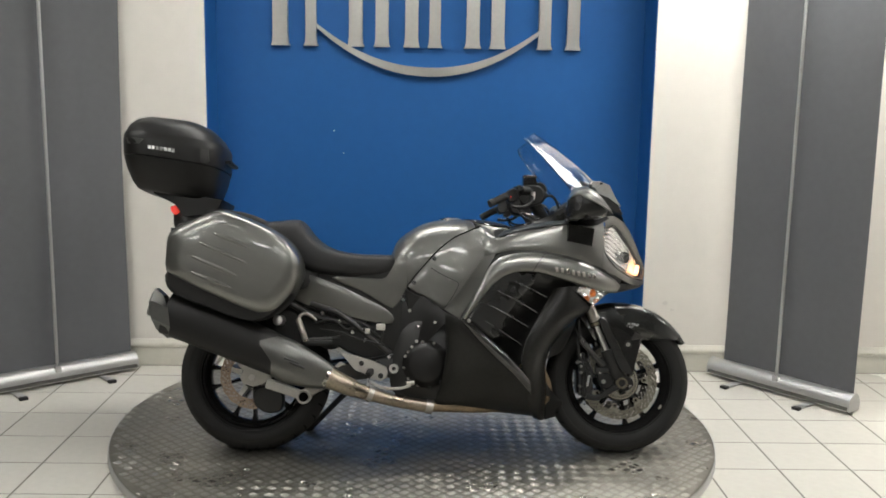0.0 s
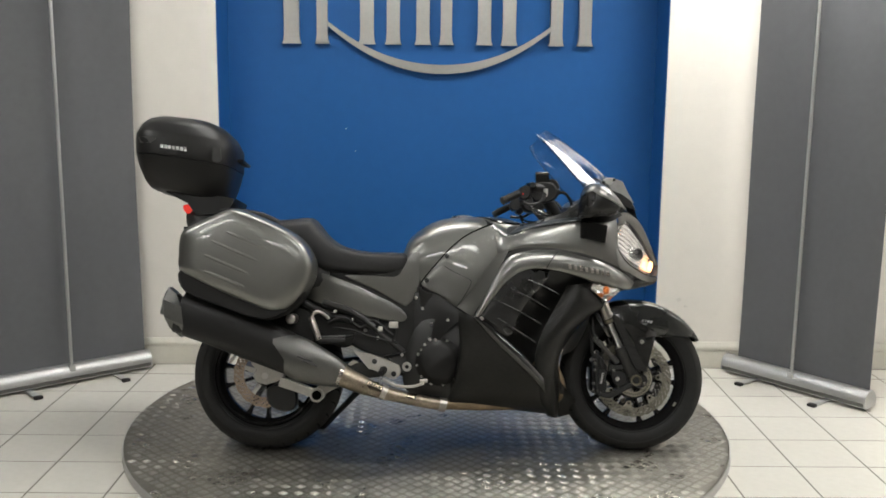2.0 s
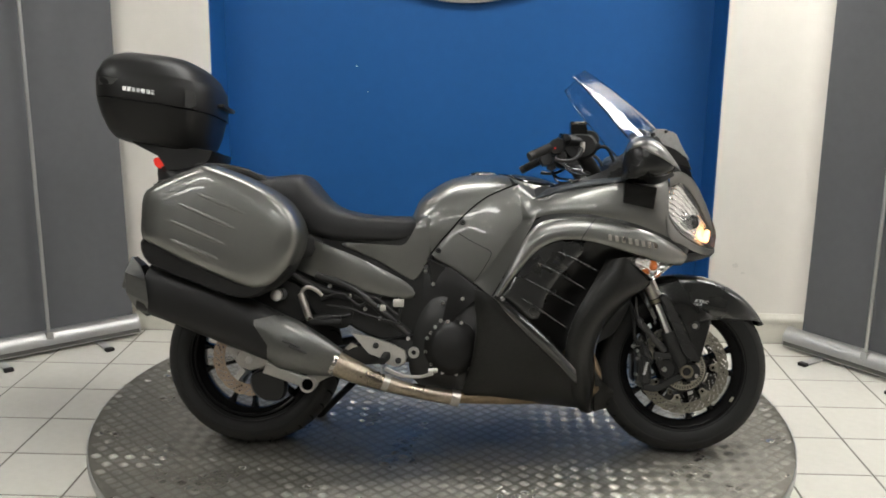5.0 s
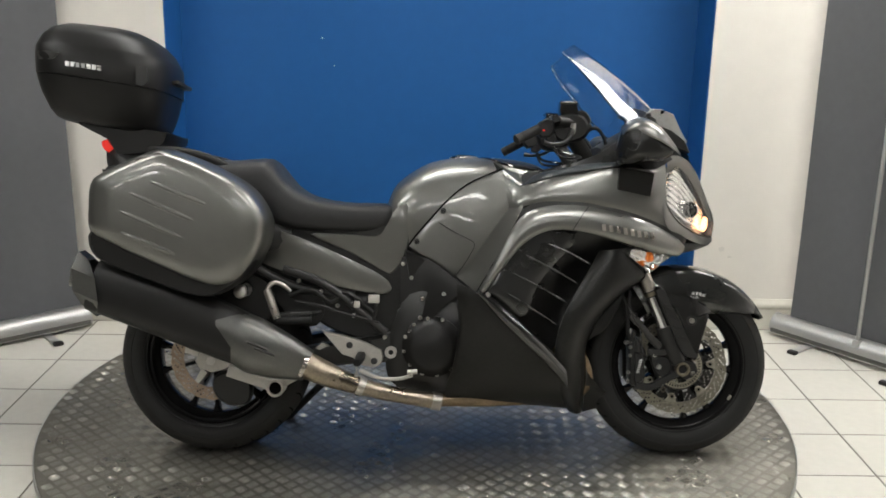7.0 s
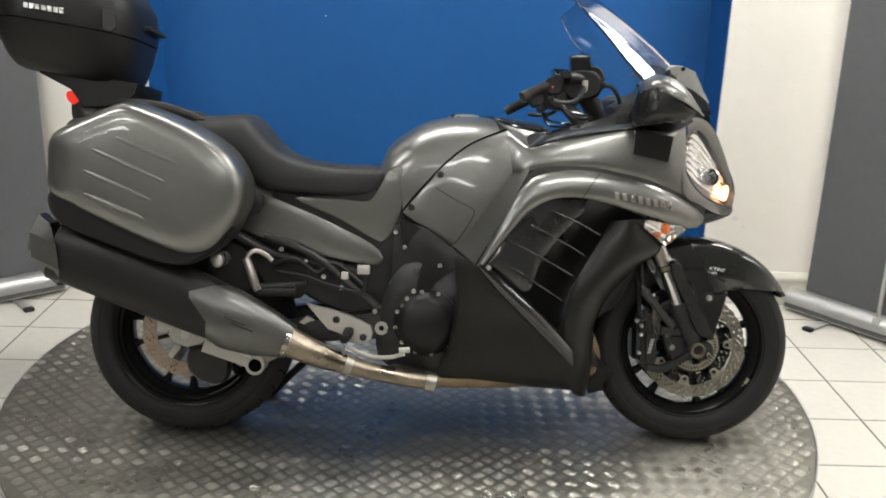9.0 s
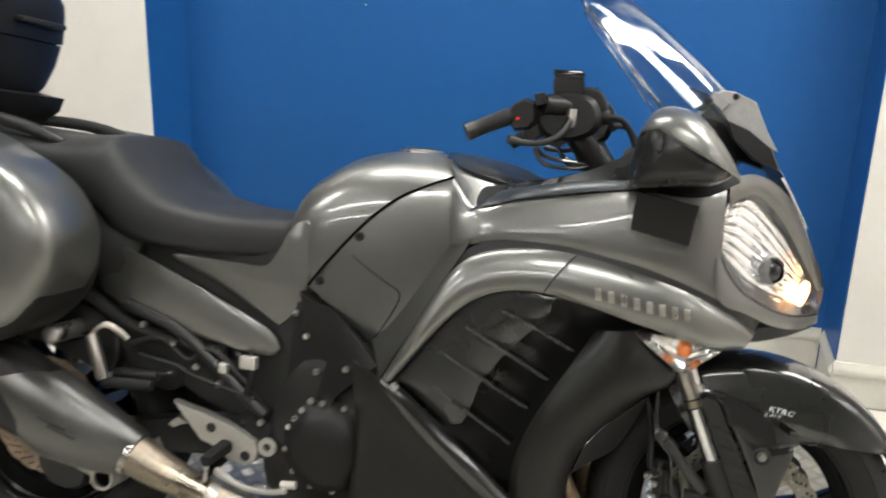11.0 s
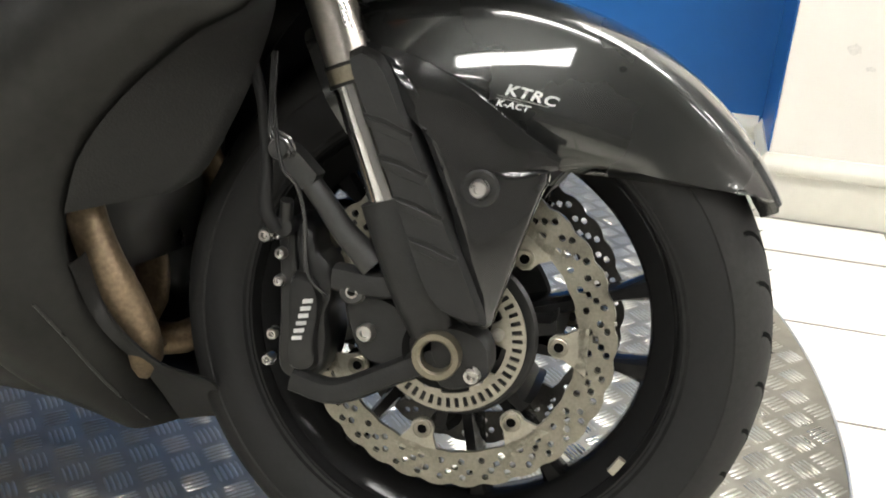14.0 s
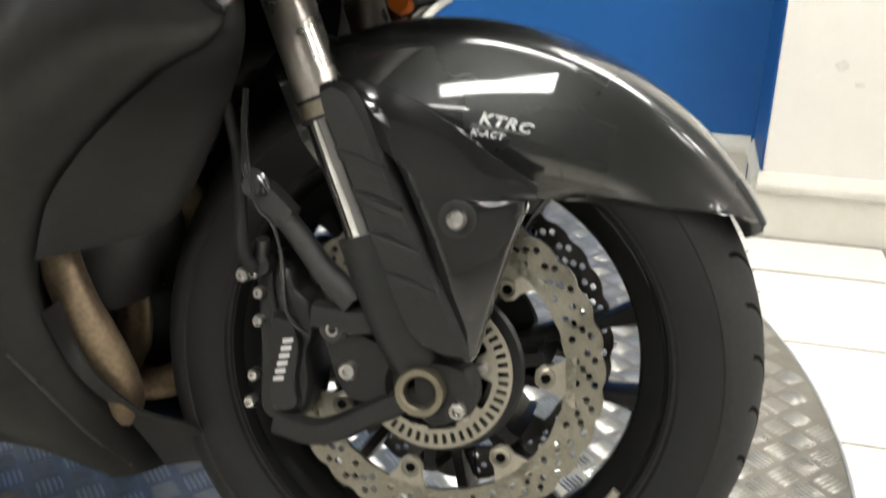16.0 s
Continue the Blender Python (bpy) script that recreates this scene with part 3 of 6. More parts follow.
for k in range(14):
    a, w = radians(-8 + 4.2 * k + whiskers.uniform(-1.5, 1.5)), whiskers.uniform(-0.018, 0.006)
    r = 0.2955
    part("whisker", tube([(FX + r * math.cos(a), FZ + r * math.sin(a), w), (FX + (r + 0.0055) * math.cos(a + 0.004), FZ + (r + 0.0055) * math.sin(a + 0.004), w)], [0.0006, 0.0004], smooth=False, m=5), M_RUBBER, front_tyre)


def tyre_radius(w, R0, hw):
    """The tyre's outer radius at w across it."""
    return R0 - tyre_drop(hw) * (1 - math.sqrt(max(0.0, 1 - (w / hw) ** 2)))


def grooves(x, z, R0, hw, count, wheel):
    """Slanting water grooves on both shoulders, near-black strips standing in for their shade."""
    for s in (1, -1):
        rows = []
        for k in range(16):
            u = k / 15
            w = hw * math.sin(0.16 + 1.14 * u)
            t = 0.05 + 0.20 * u ** 0.7 - 0.16 * u ** 3
            g = 0.0030 * (1 - 0.35 * u) / R0
            r = tyre_radius(w, R0, hw) + 0.0012
            rows.append([Vector(((r + d) * math.cos(t + e), -s * w, (r + d) * math.sin(t + e))) for d, e in ((0, -g), (0, g), (-0.004, g), (-0.004, -g))])
        bm = grid(rows, loop=True, caps=True)
        me = bpy.data.meshes.new("tread_groove")
        bm.to_mesh(me)
        bm.free()
        me.materials.append(M_GROOVE)
        for i in range(count):
            g = new("tread_groove", me)
            g.parent = wheel
            g.matrix_basis = Matrix.Translation((x, 0, z)) @ Matrix.Rotation(-2 * math.pi * (i + 0.5 * (s < 0)) / count, 4, "Y")


grooves(FX, FZ, 0.297, 0.060, 38, fw)
PAIR = radians(6.5)
for k in range(5):
    for s in (-1, 1):
        part("spoke", spoke(FX, FZ, PAIR + k * 2 * math.pi / 5 + s * radians(13), 0.035, 0.192, 0.040, 0.014), M_RIM, fw)
part("hub", merge(revolve([(0.018, -0.075), (0.030, -0.075), (0.042, -0.05), (0.046, 0), (0.042, 0.05), (0.030, 0.075), (0.018, 0.075)], FX, FZ, 40, wheel=1)), M_RIM, fw)
for s in (1, -1):
    # The far disc and its tabs take the darker steel as painted shade.
    petal_disc(FX, FZ, 0.058, 0.157, 0.121, 30, M_DISC if s > 0 else M_SHADED_STEEL, fw, rows_n=40, side=s, label="drilled wave-edged steel brake disc")
    for k in range(7):
        a = radians(2.5) + k * 2 * math.pi / 7
        ca, sa = math.cos(a), math.sin(a)
        tab = [(0.130, -0.026), (0.123, -0.021), (0.108, -0.012), (0.099, -0.011), (0.0935, -0.006), (0.0925, 0.0), (0.0935, 0.006), (0.099, 0.011), (0.108, 0.012), (0.123, 0.021), (0.130, 0.026)]
        o = [(FX + r * ca - v * sa, FZ + r * sa + v * ca) for r, v in tab]
        part("disc_tab", block(o, [(0.0555, 1), (0.0605, 1)], side=s, closed_spline=False, at=U), M_TAB if s > 0 else M_SHADED_STEEL, fw)
        part("bobbin", merge(revolve([(0.005, s * 0.054), (0.0095, s * 0.054), (0.0095, s * 0.063), (0.008, s * 0.0640), (0.005, s * 0.0635)], FX + 0.103 * ca, FZ + 0.103 * sa, 18, wheel=1)), M_DISC, fw)
        part("bobbin_bore", revolve([(0.0, s * 0.0625), (0.0048, s * 0.0625), (0.0048, s * 0.0610), (0.0, s * 0.0610)], FX + 0.103 * ca, FZ + 0.103 * sa, 14, wheel=1), M_GROOVE, fw)
        part("carrier_arm", spoke(FX, FZ, a + radians(9), 0.07, 0.101, 0.055, 0.055, 0.012, 0.008), M_BLACKMETAL, fw)
    bmc = revolve([(0.050, s * 0.050), (0.080, s * 0.052), (0.083, s * 0.056), (0.080, s * 0.059), (0.050, s * 0.058)], FX, FZ, 60, wheel=1)
    part("disc_carrier", bmc, M_BLACKMETAL, fw)
# pulse ring with slots
bm = bmesh.new()
for i in range(48):
    a0 = 2 * math.pi * i / 48
    a1 = a0 + 2 * math.pi / 48 * 0.5
    a2 = a0 + 2 * math.pi / 48
    for (b0, b1, ra, rb) in ((a0, a1, 0.056, 0.074), (a1, a2, 0.056, 0.0605), (a1, a2, 0.0705, 0.074)):
        vs = []
        for w in (0.071, 0.0735):
            vs.append([bm.verts.new(U(FX + r * math.cos(b), FZ + r * math.sin(b), w)) for r, b in ((ra, b0), (rb, b0), (rb, b1), (ra, b1))])
        bm.faces.new(vs[1])
        bm.faces.new(vs[0][::-1])
        for j in range(4):
            bm.faces.new((vs[0][j], vs[0][(j + 1) % 4], vs[1][(j + 1) % 4], vs[1][j]))
part("pulse_ring", bm, M_TAB, fw, "slotted sensor ring", None)
for k in range(6):
    a = radians(13) + k * 2 * math.pi / 6
    ear = [(0.059, -0.019), (0.051, -0.013), (0.043, -0.009), (0.039, 0.0), (0.043, 0.009), (0.051, 0.013), (0.059, 0.019)]
    part("ring_ear", block([(FX + r * math.cos(a) - v * math.sin(a), FZ + r * math.sin(a) + v * math.cos(a)) for r, v in ear], [(0.0705, 1), (0.0738, 1)], closed_spline=False, at=U), M_TAB, fw)
    part("ring_bolt", bolt(FX + 0.048 * math.cos(a), FZ + 0.048 * math.sin(a), 0.076, 0.006, at=U), M_BOLT, fw)

# ---- rear wheel
rw = bp("rear_wheel", rim_bm(RX, RZ, 0.085), M_RIM, "gloss black rear wheel with paired spokes")
rear_tyre = part("tyre", revolve(tyre_profile(0.308, 0.094, 0.218), RX, RZ, 96, wheel=1), M_RUBBER, rw, "wide black road tyre")
part("tread", revolve(tread_profile(0.308, 0.094), RX, RZ, 120, wheel=1), M_TREAD, rear_tyre, "worn grey-black tread")
grooves(RX, RZ, 0.308, 0.094, 34, rw)
for k in range(5):
    for s in (-1, 1):
        part("spoke", spoke(RX, RZ, radians(40) + k * 2 * math.pi / 5 + s * radians(13), 0.04, 0.192, 0.055, 0.018), M_RIM, rw)
part("hub", revolve([(0.018, -0.10), (0.05, -0.10), (0.065, -0.05), (0.055, 0), (0.05, 0.07), (0.018, 0.08)], RX, RZ, 40, wheel=1), M_RIM, rw)
petal_disc(RX, RZ, 0.085, 0.135, 0.094, 18, M_RDISC, rw, label="brownish drilled rear brake disc")
for k in range(5):
    a = radians(20) + k * 2 * math.pi / 5
    part("disc_tab", spoke(RX, RZ, a, 0.05, 0.10, 0.086, 0.086, 0.018, 0.012), M_ALLOY, rw)

# ---- rear axle, caliper, swing arm
part_axle = bp("rear_axle", merge(revolve([(0.0, 0.115), (0.014, 0.115), (0.016, 0.11), (0.016, 0.09), (0.0, 0.09)], RX, RZ, 6), revolve([(0.010, 0.095), (0.026, 0.095), (0.026, 0.104), (0.010, 0.104)], RX, RZ, 24)), M_BOLT, "steel axle nut", None, 30)
bp("rear_caliper", block([(-0.705, 0.372), (-0.665, 0.360), (-0.635, 0.330), (-0.585, 0.322), (-0.575, 0.300), (-0.605, 0.275), (-0.65, 0.262), (-0.69, 0.275), (-0.705, 0.30), (-0.69, 0.325), (-0.715, 0.35)], [(0.092, 0.95), (0.096, 1), (0.108, 1), (0.112, 0.95)], closed_spline=False), M_ALLOY, "cast alloy caliper bracket")
bp("brake_caliper", block([(-0.645, 0.25), (-0.60, 0.268), (-0.545, 0.262), (-0.525, 0.225), (-0.53, 0.175), (-0.56, 0.158), (-0.61, 0.165), (-0.645, 0.20)], [(0.07, 0.9), (0.085, 1), (0.110, 1), (0.120, 0.88)]), M_BLACKMETAL, "black rear brake caliper")
bp("swing_arm", merge(tube([(-0.56, 0.305, 0.095), (-0.45, 0.305, 0.105), (-0.2, 0.34, 0.11), (-0.05, 0.36, 0.11)], [0.024, 0.032, 0.042, 0.05], e=4), tube([(RX - 0.05, RZ, -0.14), (-0.45, 0.30, -0.14), (-0.2, 0.34, -0.13), (-0.05, 0.36, -0.12)], [0.06, 0.055, 0.05, 0.05], e=4)), M_BLACKMETAL, "black swing arm")
bp("link_arm", merge(tube([(-0.585, 0.285, 0.165), (-0.50, 0.258, 0.170), (-0.44, 0.236, 0.172)], [0.020, 0.019, 0.018], e=5, n=10), tube([(-0.44, 0.238, 0.155), (-0.39, 0.27, 0.150), (-0.33, 0.30, 0.14)], [0.020, 0.022, 0.024], e=5, n=10)), M_ALLOY, "bare alloy link arm")
bp("pivot_end", revolve([(0.020, 0.20), (0.026, 0.20), (0.0275, 0.196), (0.0275, 0.13), (0.014, 0.13), (0.019, 0.19)], -0.437, 0.234, 28), M_ALLOY, "hollow alloy pivot end")
bp("pivot_bore", revolve([(0.0, 0.192), (0.0195, 0.192), (0.0195, 0.188), (0.0, 0.188)], -0.437, 0.234, 20), M_GROOVE, "dark bore")

# ---- silencer and pipes
bp("silencer", tube([(-0.955, 0.563, 0.272), (-0.80, 0.510, 0.272), (-0.62, 0.440, 0.270), (-0.50, 0.388, 0.262), (-0.40, 0.345, 0.258)], [0.083, 0.086, 0.084, 0.076, 0.060], e=2.7, flat=0.72, n=26, m=24), M_CASE, "large satin black silencer can")


def around(x, z, w, r, h, c, lean=0.344):
    """A place round the silencer's sloping axis: h is the height and c the outward share of the radius."""
    return V(x + lean * r * h, z + 0.94 * r * h, w + c * r * 0.78)


def end_cap():
    """A slanting eight-sided cap, its upper front corner cut away."""
    rows = []
    for x, z, r, front in ((-1.004, 0.578, 0.030, False), (-1.006, 0.579, 0.066, False), (-0.998, 0.579, 0.090, False), (-0.915, 0.549, 0.096, True), (-0.925, 0.552, 0.084, True)):
        ring = []
        for j in range(8):
            t = radians(22.5 + 45 * j)
            h, c = math.sin(t), math.cos(t)
            d = -0.088 * max(0.0, h) if front else -0.027 * max(0.0, h) + 0.040 * max(0.0, -h) - 0.012 * (1 - abs(h))
            ring.append(around(x + d, z, 0.272, r, h, c))
        rows.append(ring)
    return grid(rows, loop=True, caps=True)


def heat_shield():
    """A brushed cover that tapers to the pipe, its rear edge cut to a slanting point."""
    axis = spline([(-0.575, 0.420, 0.270), (-0.50, 0.385, 0.266), (-0.40, 0.345, 0.258), (-0.330, 0.318, 0.244)], 20)
    rad = spline([(0.0, 0.078), (0.33, 0.0825), (0.70, 0.068), (1.0, 0.047)], 20)
    rows = []
    for k in range(20):
        ring = []
        for j in range(32):
            t = 2 * math.pi * j / 32
            h = math.copysign(abs(math.sin(t)) ** 0.78, math.sin(t))
            c = math.copysign(abs(math.cos(t)) ** 0.78, math.cos(t))
            d = float(np.interp(h, (-1, -0.3, 0.4, 1), (0.05, 0.04, -0.035, 0.03))) * max(0.0, 1 - k / 9)
            ring.append(around(axis[k][0] + d, axis[k][1] - 0.40 * d, axis[k][2], rad[k][1], h, c))
        rows.append(ring)
    return grid(rows, loop=True, caps=True)


bp("silencer_end_cap", merge(end_cap(), tube([(-1.020, 0.586, 0.272), (-0.99, 0.576, 0.272)], 0.035, smooth=False, m=20)), M_SHIELD, "brushed metal silencer end cap", None, 20)
bp("heat_shield", heat_shield(), M_SHIELD, "brushed metal silencer heat shield")
for dx in (0.0, 0.020):
    bp("shield_slot", tube([(-0.496 + dx, 0.401 - dx * 0.85, 0.3285), (-0.440 + dx, 0.378 - dx * 0.85, 0.322)], [0.0045, 0.0040], smooth=False, m=8), M_BLACKMETAL, "dark slot")
bp("tail_pipe", tube([(-0.345, 0.322, 0.244), (-0.26, 0.285, 0.240), (-0.17, 0.252, 0.230), (-0.05, 0.222, 0.215), (0.07, 0.200, 0.198)], [0.043, 0.036, 0.027, 0.024, 0.024], n=26, m=16), M_PIPE, "heat-tinted stainless link pipe")
for a, b, r in (((-0.182, 0.257, 0.233), (-0.163, 0.249, 0.230), 0.031), ((-0.350, 0.324, 0.246), (-0.338, 0.319, 0.244), 0.0475), ((0.045, 0.205, 0.202), (0.072, 0.199, 0.198), 0.028)):
    bp("pipe_clamp", tube([a, b], r, smooth=False, m=20), M_STEEL, "steel pipe clamp")
for w in (0.104, 0.036, -0.036, -0.104):
    back = -0.006 if abs(w) > 0.1 else -0.075
    bp("header_pipe", tube([(0.07, 0.198, w * 1.6), (0.25, 0.190, w * 1.2), (0.42, 0.190, w * 0.7), (0.48, 0.192, w * 0.5), (0.520 + back, 0.204, w * 0.6), (0.545 + back, 0.238, w * 0.85), (0.540 + back, 0.288, w * 1.05), (0.519 + back, 0.335, w * 1.15), (0.500 + back, 0.378, w * 1.15), (0.475 + back, 0.43, w), (0.44 + back, 0.49, w)], 0.0195, n=44), M_HEADER, "burnt brown exhaust header pipe")

# ---- engine, frame and side details
bp("engine_block", merge(block([(-0.05, 0.50), (0.10, 0.58), (0.36, 0.58), (0.42, 0.50), (0.40, 0.25), (0.30, 0.20), (-0.02, 0.22), (-0.10, 0.30)], [(-0.17, 0.9), (-0.15, 1), (0.15, 1), (0.165, 0.9)])), M_BLACKMETAL, "black engine block")
bp("clutch_cover", revolve([(0.0, 0.208), (0.060, 0.208), (0.074, 0.200), (0.084, 0.185), (0.094, 0.178), (0.094, 0.15), (0.0, 0.15)], 0.045, 0.368, 48), M_CASE, "round black clutch cover")
for k in range(9):
    a = radians(70 + k * 30)
    bp("cover_bolt", bolt(0.045 + 0.089 * math.cos(a), 0.368 + 0.089 * math.sin(a), 0.180, 0.006), M_BOLT)
bp("frame_plate", skin([(-0.055, 0.640, 0.130), (0.02, 0.640, 0.150), (0.10, 0.590, 0.19), (0.145, 0.557, 0.22)], [(-0.065, 0.30, 0.150), (-0.03, 0.29, 0.16), (0.0, 0.30, 0.165), (0.03, 0.45, 0.17)], 0.006, 0.006, n=16, m=12, thick=0.012), M_CASE, "satin black frame cover")
bp("frame_rear_cover", block([(-0.126, 0.610), (-0.060, 0.655), (-0.02, 0.62), (-0.02, 0.30), (-0.122, 0.305)], [(0.08, 1.0), (0.108, 1.0), (0.112, 0.98)], closed_spline=False), M_CASE, "flat black cover behind the frame")
bp("frame_infill", block([(-0.045, 0.665), (0.02, 0.635), (0.115, 0.585), (0.06, 0.54), (-0.03, 0.575)], [(0.11, 1.0), (0.138, 1), (0.146, 0.94)], closed_spline=False), M_CASE, "black triangular frame cover")
for x, z, w in ((-0.023, 0.578, 0.149), (0.060, 0.545, 0.170), (0.012, 0.516, 0.176), (0.006, 0.458, 0.182), (0.078, 0.534, 0.195), (-0.027, 0.417, 0.178), (-0.05, 0.62, 0.139)):
    bp("frame_bolt", bolt(x, z, w, 0.0065), M_BOLT)
bp("footrest_bracket", merge(block([(-0.300, 0.412), (-0.270, 0.404), (-0.229, 0.396), (-0.160, 0.374), (-0.112, 0.352), (-0.106, 0.330), (-0.112, 0.309), (-0.135, 0.296), (-0.172, 0.303), (-0.203, 0.328), (-0.236, 0.338), (-0.264, 0.370)], [(0.140, 0.96), (0.145, 1), (0.160, 1), (0.165, 0.96)], closed_spline=False), block([(-0.322, 0.352), (-0.300, 0.371), (-0.255, 0.352), (-0.235, 0.334), (-0.270, 0.330)], [(0.120, 0.96), (0.124, 1), (0.138, 1), (0.142, 0.95)], closed_spline=False)), M_ALLOY, "cast alloy footrest bracket")
for x, z in ((-0.212, 0.367), (-0.135, 0.318)):
    bp("bracket_hole", revolve([(0.0, 0.1665), (0.008, 0.1665), (0.0105, 0.1655), (0.0105, 0.16), (0.0, 0.16)], x, z, 18), M_BLACKMETAL)
bp("footrest", tube([(-0.175, 0.335, 0.17), (-0.178, 0.332, 0.21), (-0.182, 0.328, 0.25)], [0.014, 0.013, 0.011], m=10, e=3), M_RUBBER, "rubber covered rider footrest")
bp("footrest_feeler", tube([(-0.181, 0.33, 0.24), (-0.183, 0.285, 0.243)], 0.004, smooth=False, m=8), M_BOLT)
bp("brake_pedal", merge(tube([(-0.175, 0.300, 0.215), (-0.12, 0.278, 0.22), (-0.06, 0.276, 0.225), (-0.015, 0.290, 0.24)], [0.008, 0.006, 0.0055, 0.0055], m=10, e=3), tube([(-0.03, 0.296, 0.225), (0.0, 0.299, 0.225)], 0.008, smooth=False, m=10)), M_ALLOY, "alloy rear brake pedal")
bp("footrest_bolt", merge(revolve([(0.008, 0.178), (0.019, 0.178), (0.019, 0.172), (0.008, 0.172)], -0.083, 0.348, 20)), M_BOLT)
bp("pillion_hanger", merge(tube([(-0.460, 0.543, 0.214), (-0.443, 0.498, 0.217), (-0.427, 0.455, 0.219)], [0.011, 0.0125, 0.011], e=3, n=12), tube([(-0.462, 0.535, 0.212), (-0.452, 0.556, 0.206), (-0.434, 0.563, 0.200), (-0.410, 0.552, 0.194), (-0.392, 0.535, 0.188)], [0.006, 0.007, 0.007, 0.007, 0.006], n=18, m=10)), M_STEEL, "alloy pillion footrest hanger")
bp("pillion_footrest", tube([(-0.430, 0.448, 0.214), (-0.380, 0.449, 0.211), (-0.325, 0.450, 0.205)], [0.0095, 0.0115, 0.010], n=12, m=12, e=3), M_RUBBER, "folded rubber pillion footrest")
bp("subframe_tube", merge(tube([(-0.42, 0.60, 0.15), (-0.283, 0.551, 0.155), (-0.100, 0.406, 0.155)], 0.013, n=12), tube([(-0.60, 0.66, 0.14), (-0.40, 0.55, 0.14), (-0.20, 0.52, 0.14)], 0.014, n=12), tube([(-0.42, 0.46, 0.16), (-0.33, 0.465, 0.165), (-0.30, 0.47, 0.16)], 0.007, n=8)), M_BLACKMETAL, "black subframe tubes")
bp("rear_shock", merge(tube([(-0.30, 0.52, 0.09), (-0.16, 0.50, 0.10)], 0.03, smooth=False, m=16), tube([(-0.43, 0.455, 0.17), (-0.33, 0.462, 0.17)], 0.011, smooth=False, m=12)), M_BLACKMETAL, "black shock absorber body")
bp("wiring", merge(tube([(-0.40, 0.52, 0.16), (-0.33, 0.54, 0.165), (-0.27, 0.50, 0.16), (-0.22, 0.53, 0.16), (-0.14, 0.47, 0.16)], 0.006, n=26, m=8), tube([(-0.38, 0.50, 0.165), (-0.30, 0.49, 0.17), (-0.24, 0.47, 0.17), (-0.12, 0.44, 0.165)], 0.0045, n=22, m=8), tube([(-0.14, 0.53, 0.15), (-0.13, 0.49, 0.165), (-0.14, 0.44, 0.165)], 0.005, n=14, m=8)), M_PLASTIC, "black cables and hoses")
for a, b in (((-0.155, 0.50), (-0.12, 0.525)), ((-0.20, 0.485), (-0.18, 0.505))):
    bp("connector", box(V(*a, 0.172), V(*b, 0.150), 0.003), M_ALLOY, "pale connector block")
for x, z, w in ((-0.37, 0.565, 0.168), (-0.30, 0.535, 0.168), (-0.103, 0.394, 0.168), (-0.25, 0.49, 0.165), (-0.20, 0.46, 0.165)):
    bp("frame_bolt", bolt(x, z, w, 0.007), M_BOLT)
bp("battery_box", block([(-0.44, 0.73), (-0.05, 0.72), (-0.02, 0.42), (-0.12, 0.36), (-0.30, 0.42), (-0.38, 0.52)], [(-0.115, 0.95), (-0.10, 1), (0.10, 1), (0.115, 0.95)]), M_PLASTIC, "black inner frame filler")
bp("mudguard_inner", merge(block([(-0.60, 0.62), (-0.40, 0.60), (-0.30, 0.50), (-0.32, 0.42), (-0.40, 0.44), (-0.48, 0.54)], [(-0.12, 1), (0.12, 1)])), M_PLASTIC, "black inner rear mudguard")
# Black block added to hide bright rim highlights below the panier.
bp("rear_dark_filler", block([(-0.74, 0.575), (-0.62, 0.590), (-0.50, 0.575), (-0.455, 0.530), (-0.450, 0.470), (-0.480, 0.435), (-0.530, 0.455), (-0.62, 0.485), (-0.72, 0.505)], [(0.100, 0.97), (0.104, 1), (0.128, 1), (0.133, 0.96)]), M_PLASTIC, "black filler added between panier and rear wheel")
bp("panier_bolt", merge(revolve([(0.0, 0.242), (0.012, 0.242), (0.0185, 0.238), (0.020, 0.232), (0.020, 0.12), (0.0, 0.12)], -0.537, 0.535, 24)), M_BOLT, "round steel panier mount bolt")
bp("side_stand", tube([(-0.28, 0.24, -0.13), (-0.40, 0.12, -0.185), (-0.50, 0.022, -0.225)], [0.014, 0.013, 0.02]), M_BLACKMETAL, "black side stand")

# ---- seat, tank, tail
bp("seat", loft([(-0.92, 0.88, 0.945, 0.09, 2.6), (-0.80, 0.86, 0.945, 0.125, 2.8), (-0.62, 0.82, 0.935, 0.145, 2.9), (-0.50, 0.77, 0.943, 0.158, 3.6), (-0.468, 0.735, 0.934, 0.160, 3.8), (-0.440, 0.725, 0.900, 0.160, 3.8), (-0.400, 0.718, 0.858, 0.158, 4.0), (-0.34, 0.713, 0.824, 0.155, 4.2), (-0.25, 0.711, 0.806, 0.148, 4.2), (-0.16, 0.712, 0.804, 0.130, 4.2), (-0.105, 0.716, 0.803, 0.112, 4.2), (-0.085, 0.722, 0.796, 0.100, 3.6), (-0.080, 0.740, 0.780, 0.085, 2.8)], 32, 60), M_SEAT, "black vinyl stepped seat")
bp("tank_cover", loft([(-0.108, 0.66, 0.800, 0.085, 2.3), (-0.080, 0.62, 0.862, 0.108, 2.4), (-0.03, 0.60, 0.905, 0.122, 2.5), (0.03, 0.58, 0.938, 0.126, 2.6), (0.10, 0.58, 0.954, 0.130, 2.6), (0.18, 0.60, 0.957, 0.132, 2.6), (0.25, 0.62, 0.950, 0.130, 2.5), (0.30, 0.64, 0.925, 0.116, 2.4)], 40, 50), M_SILVER, "silver painted fuel tank cover")
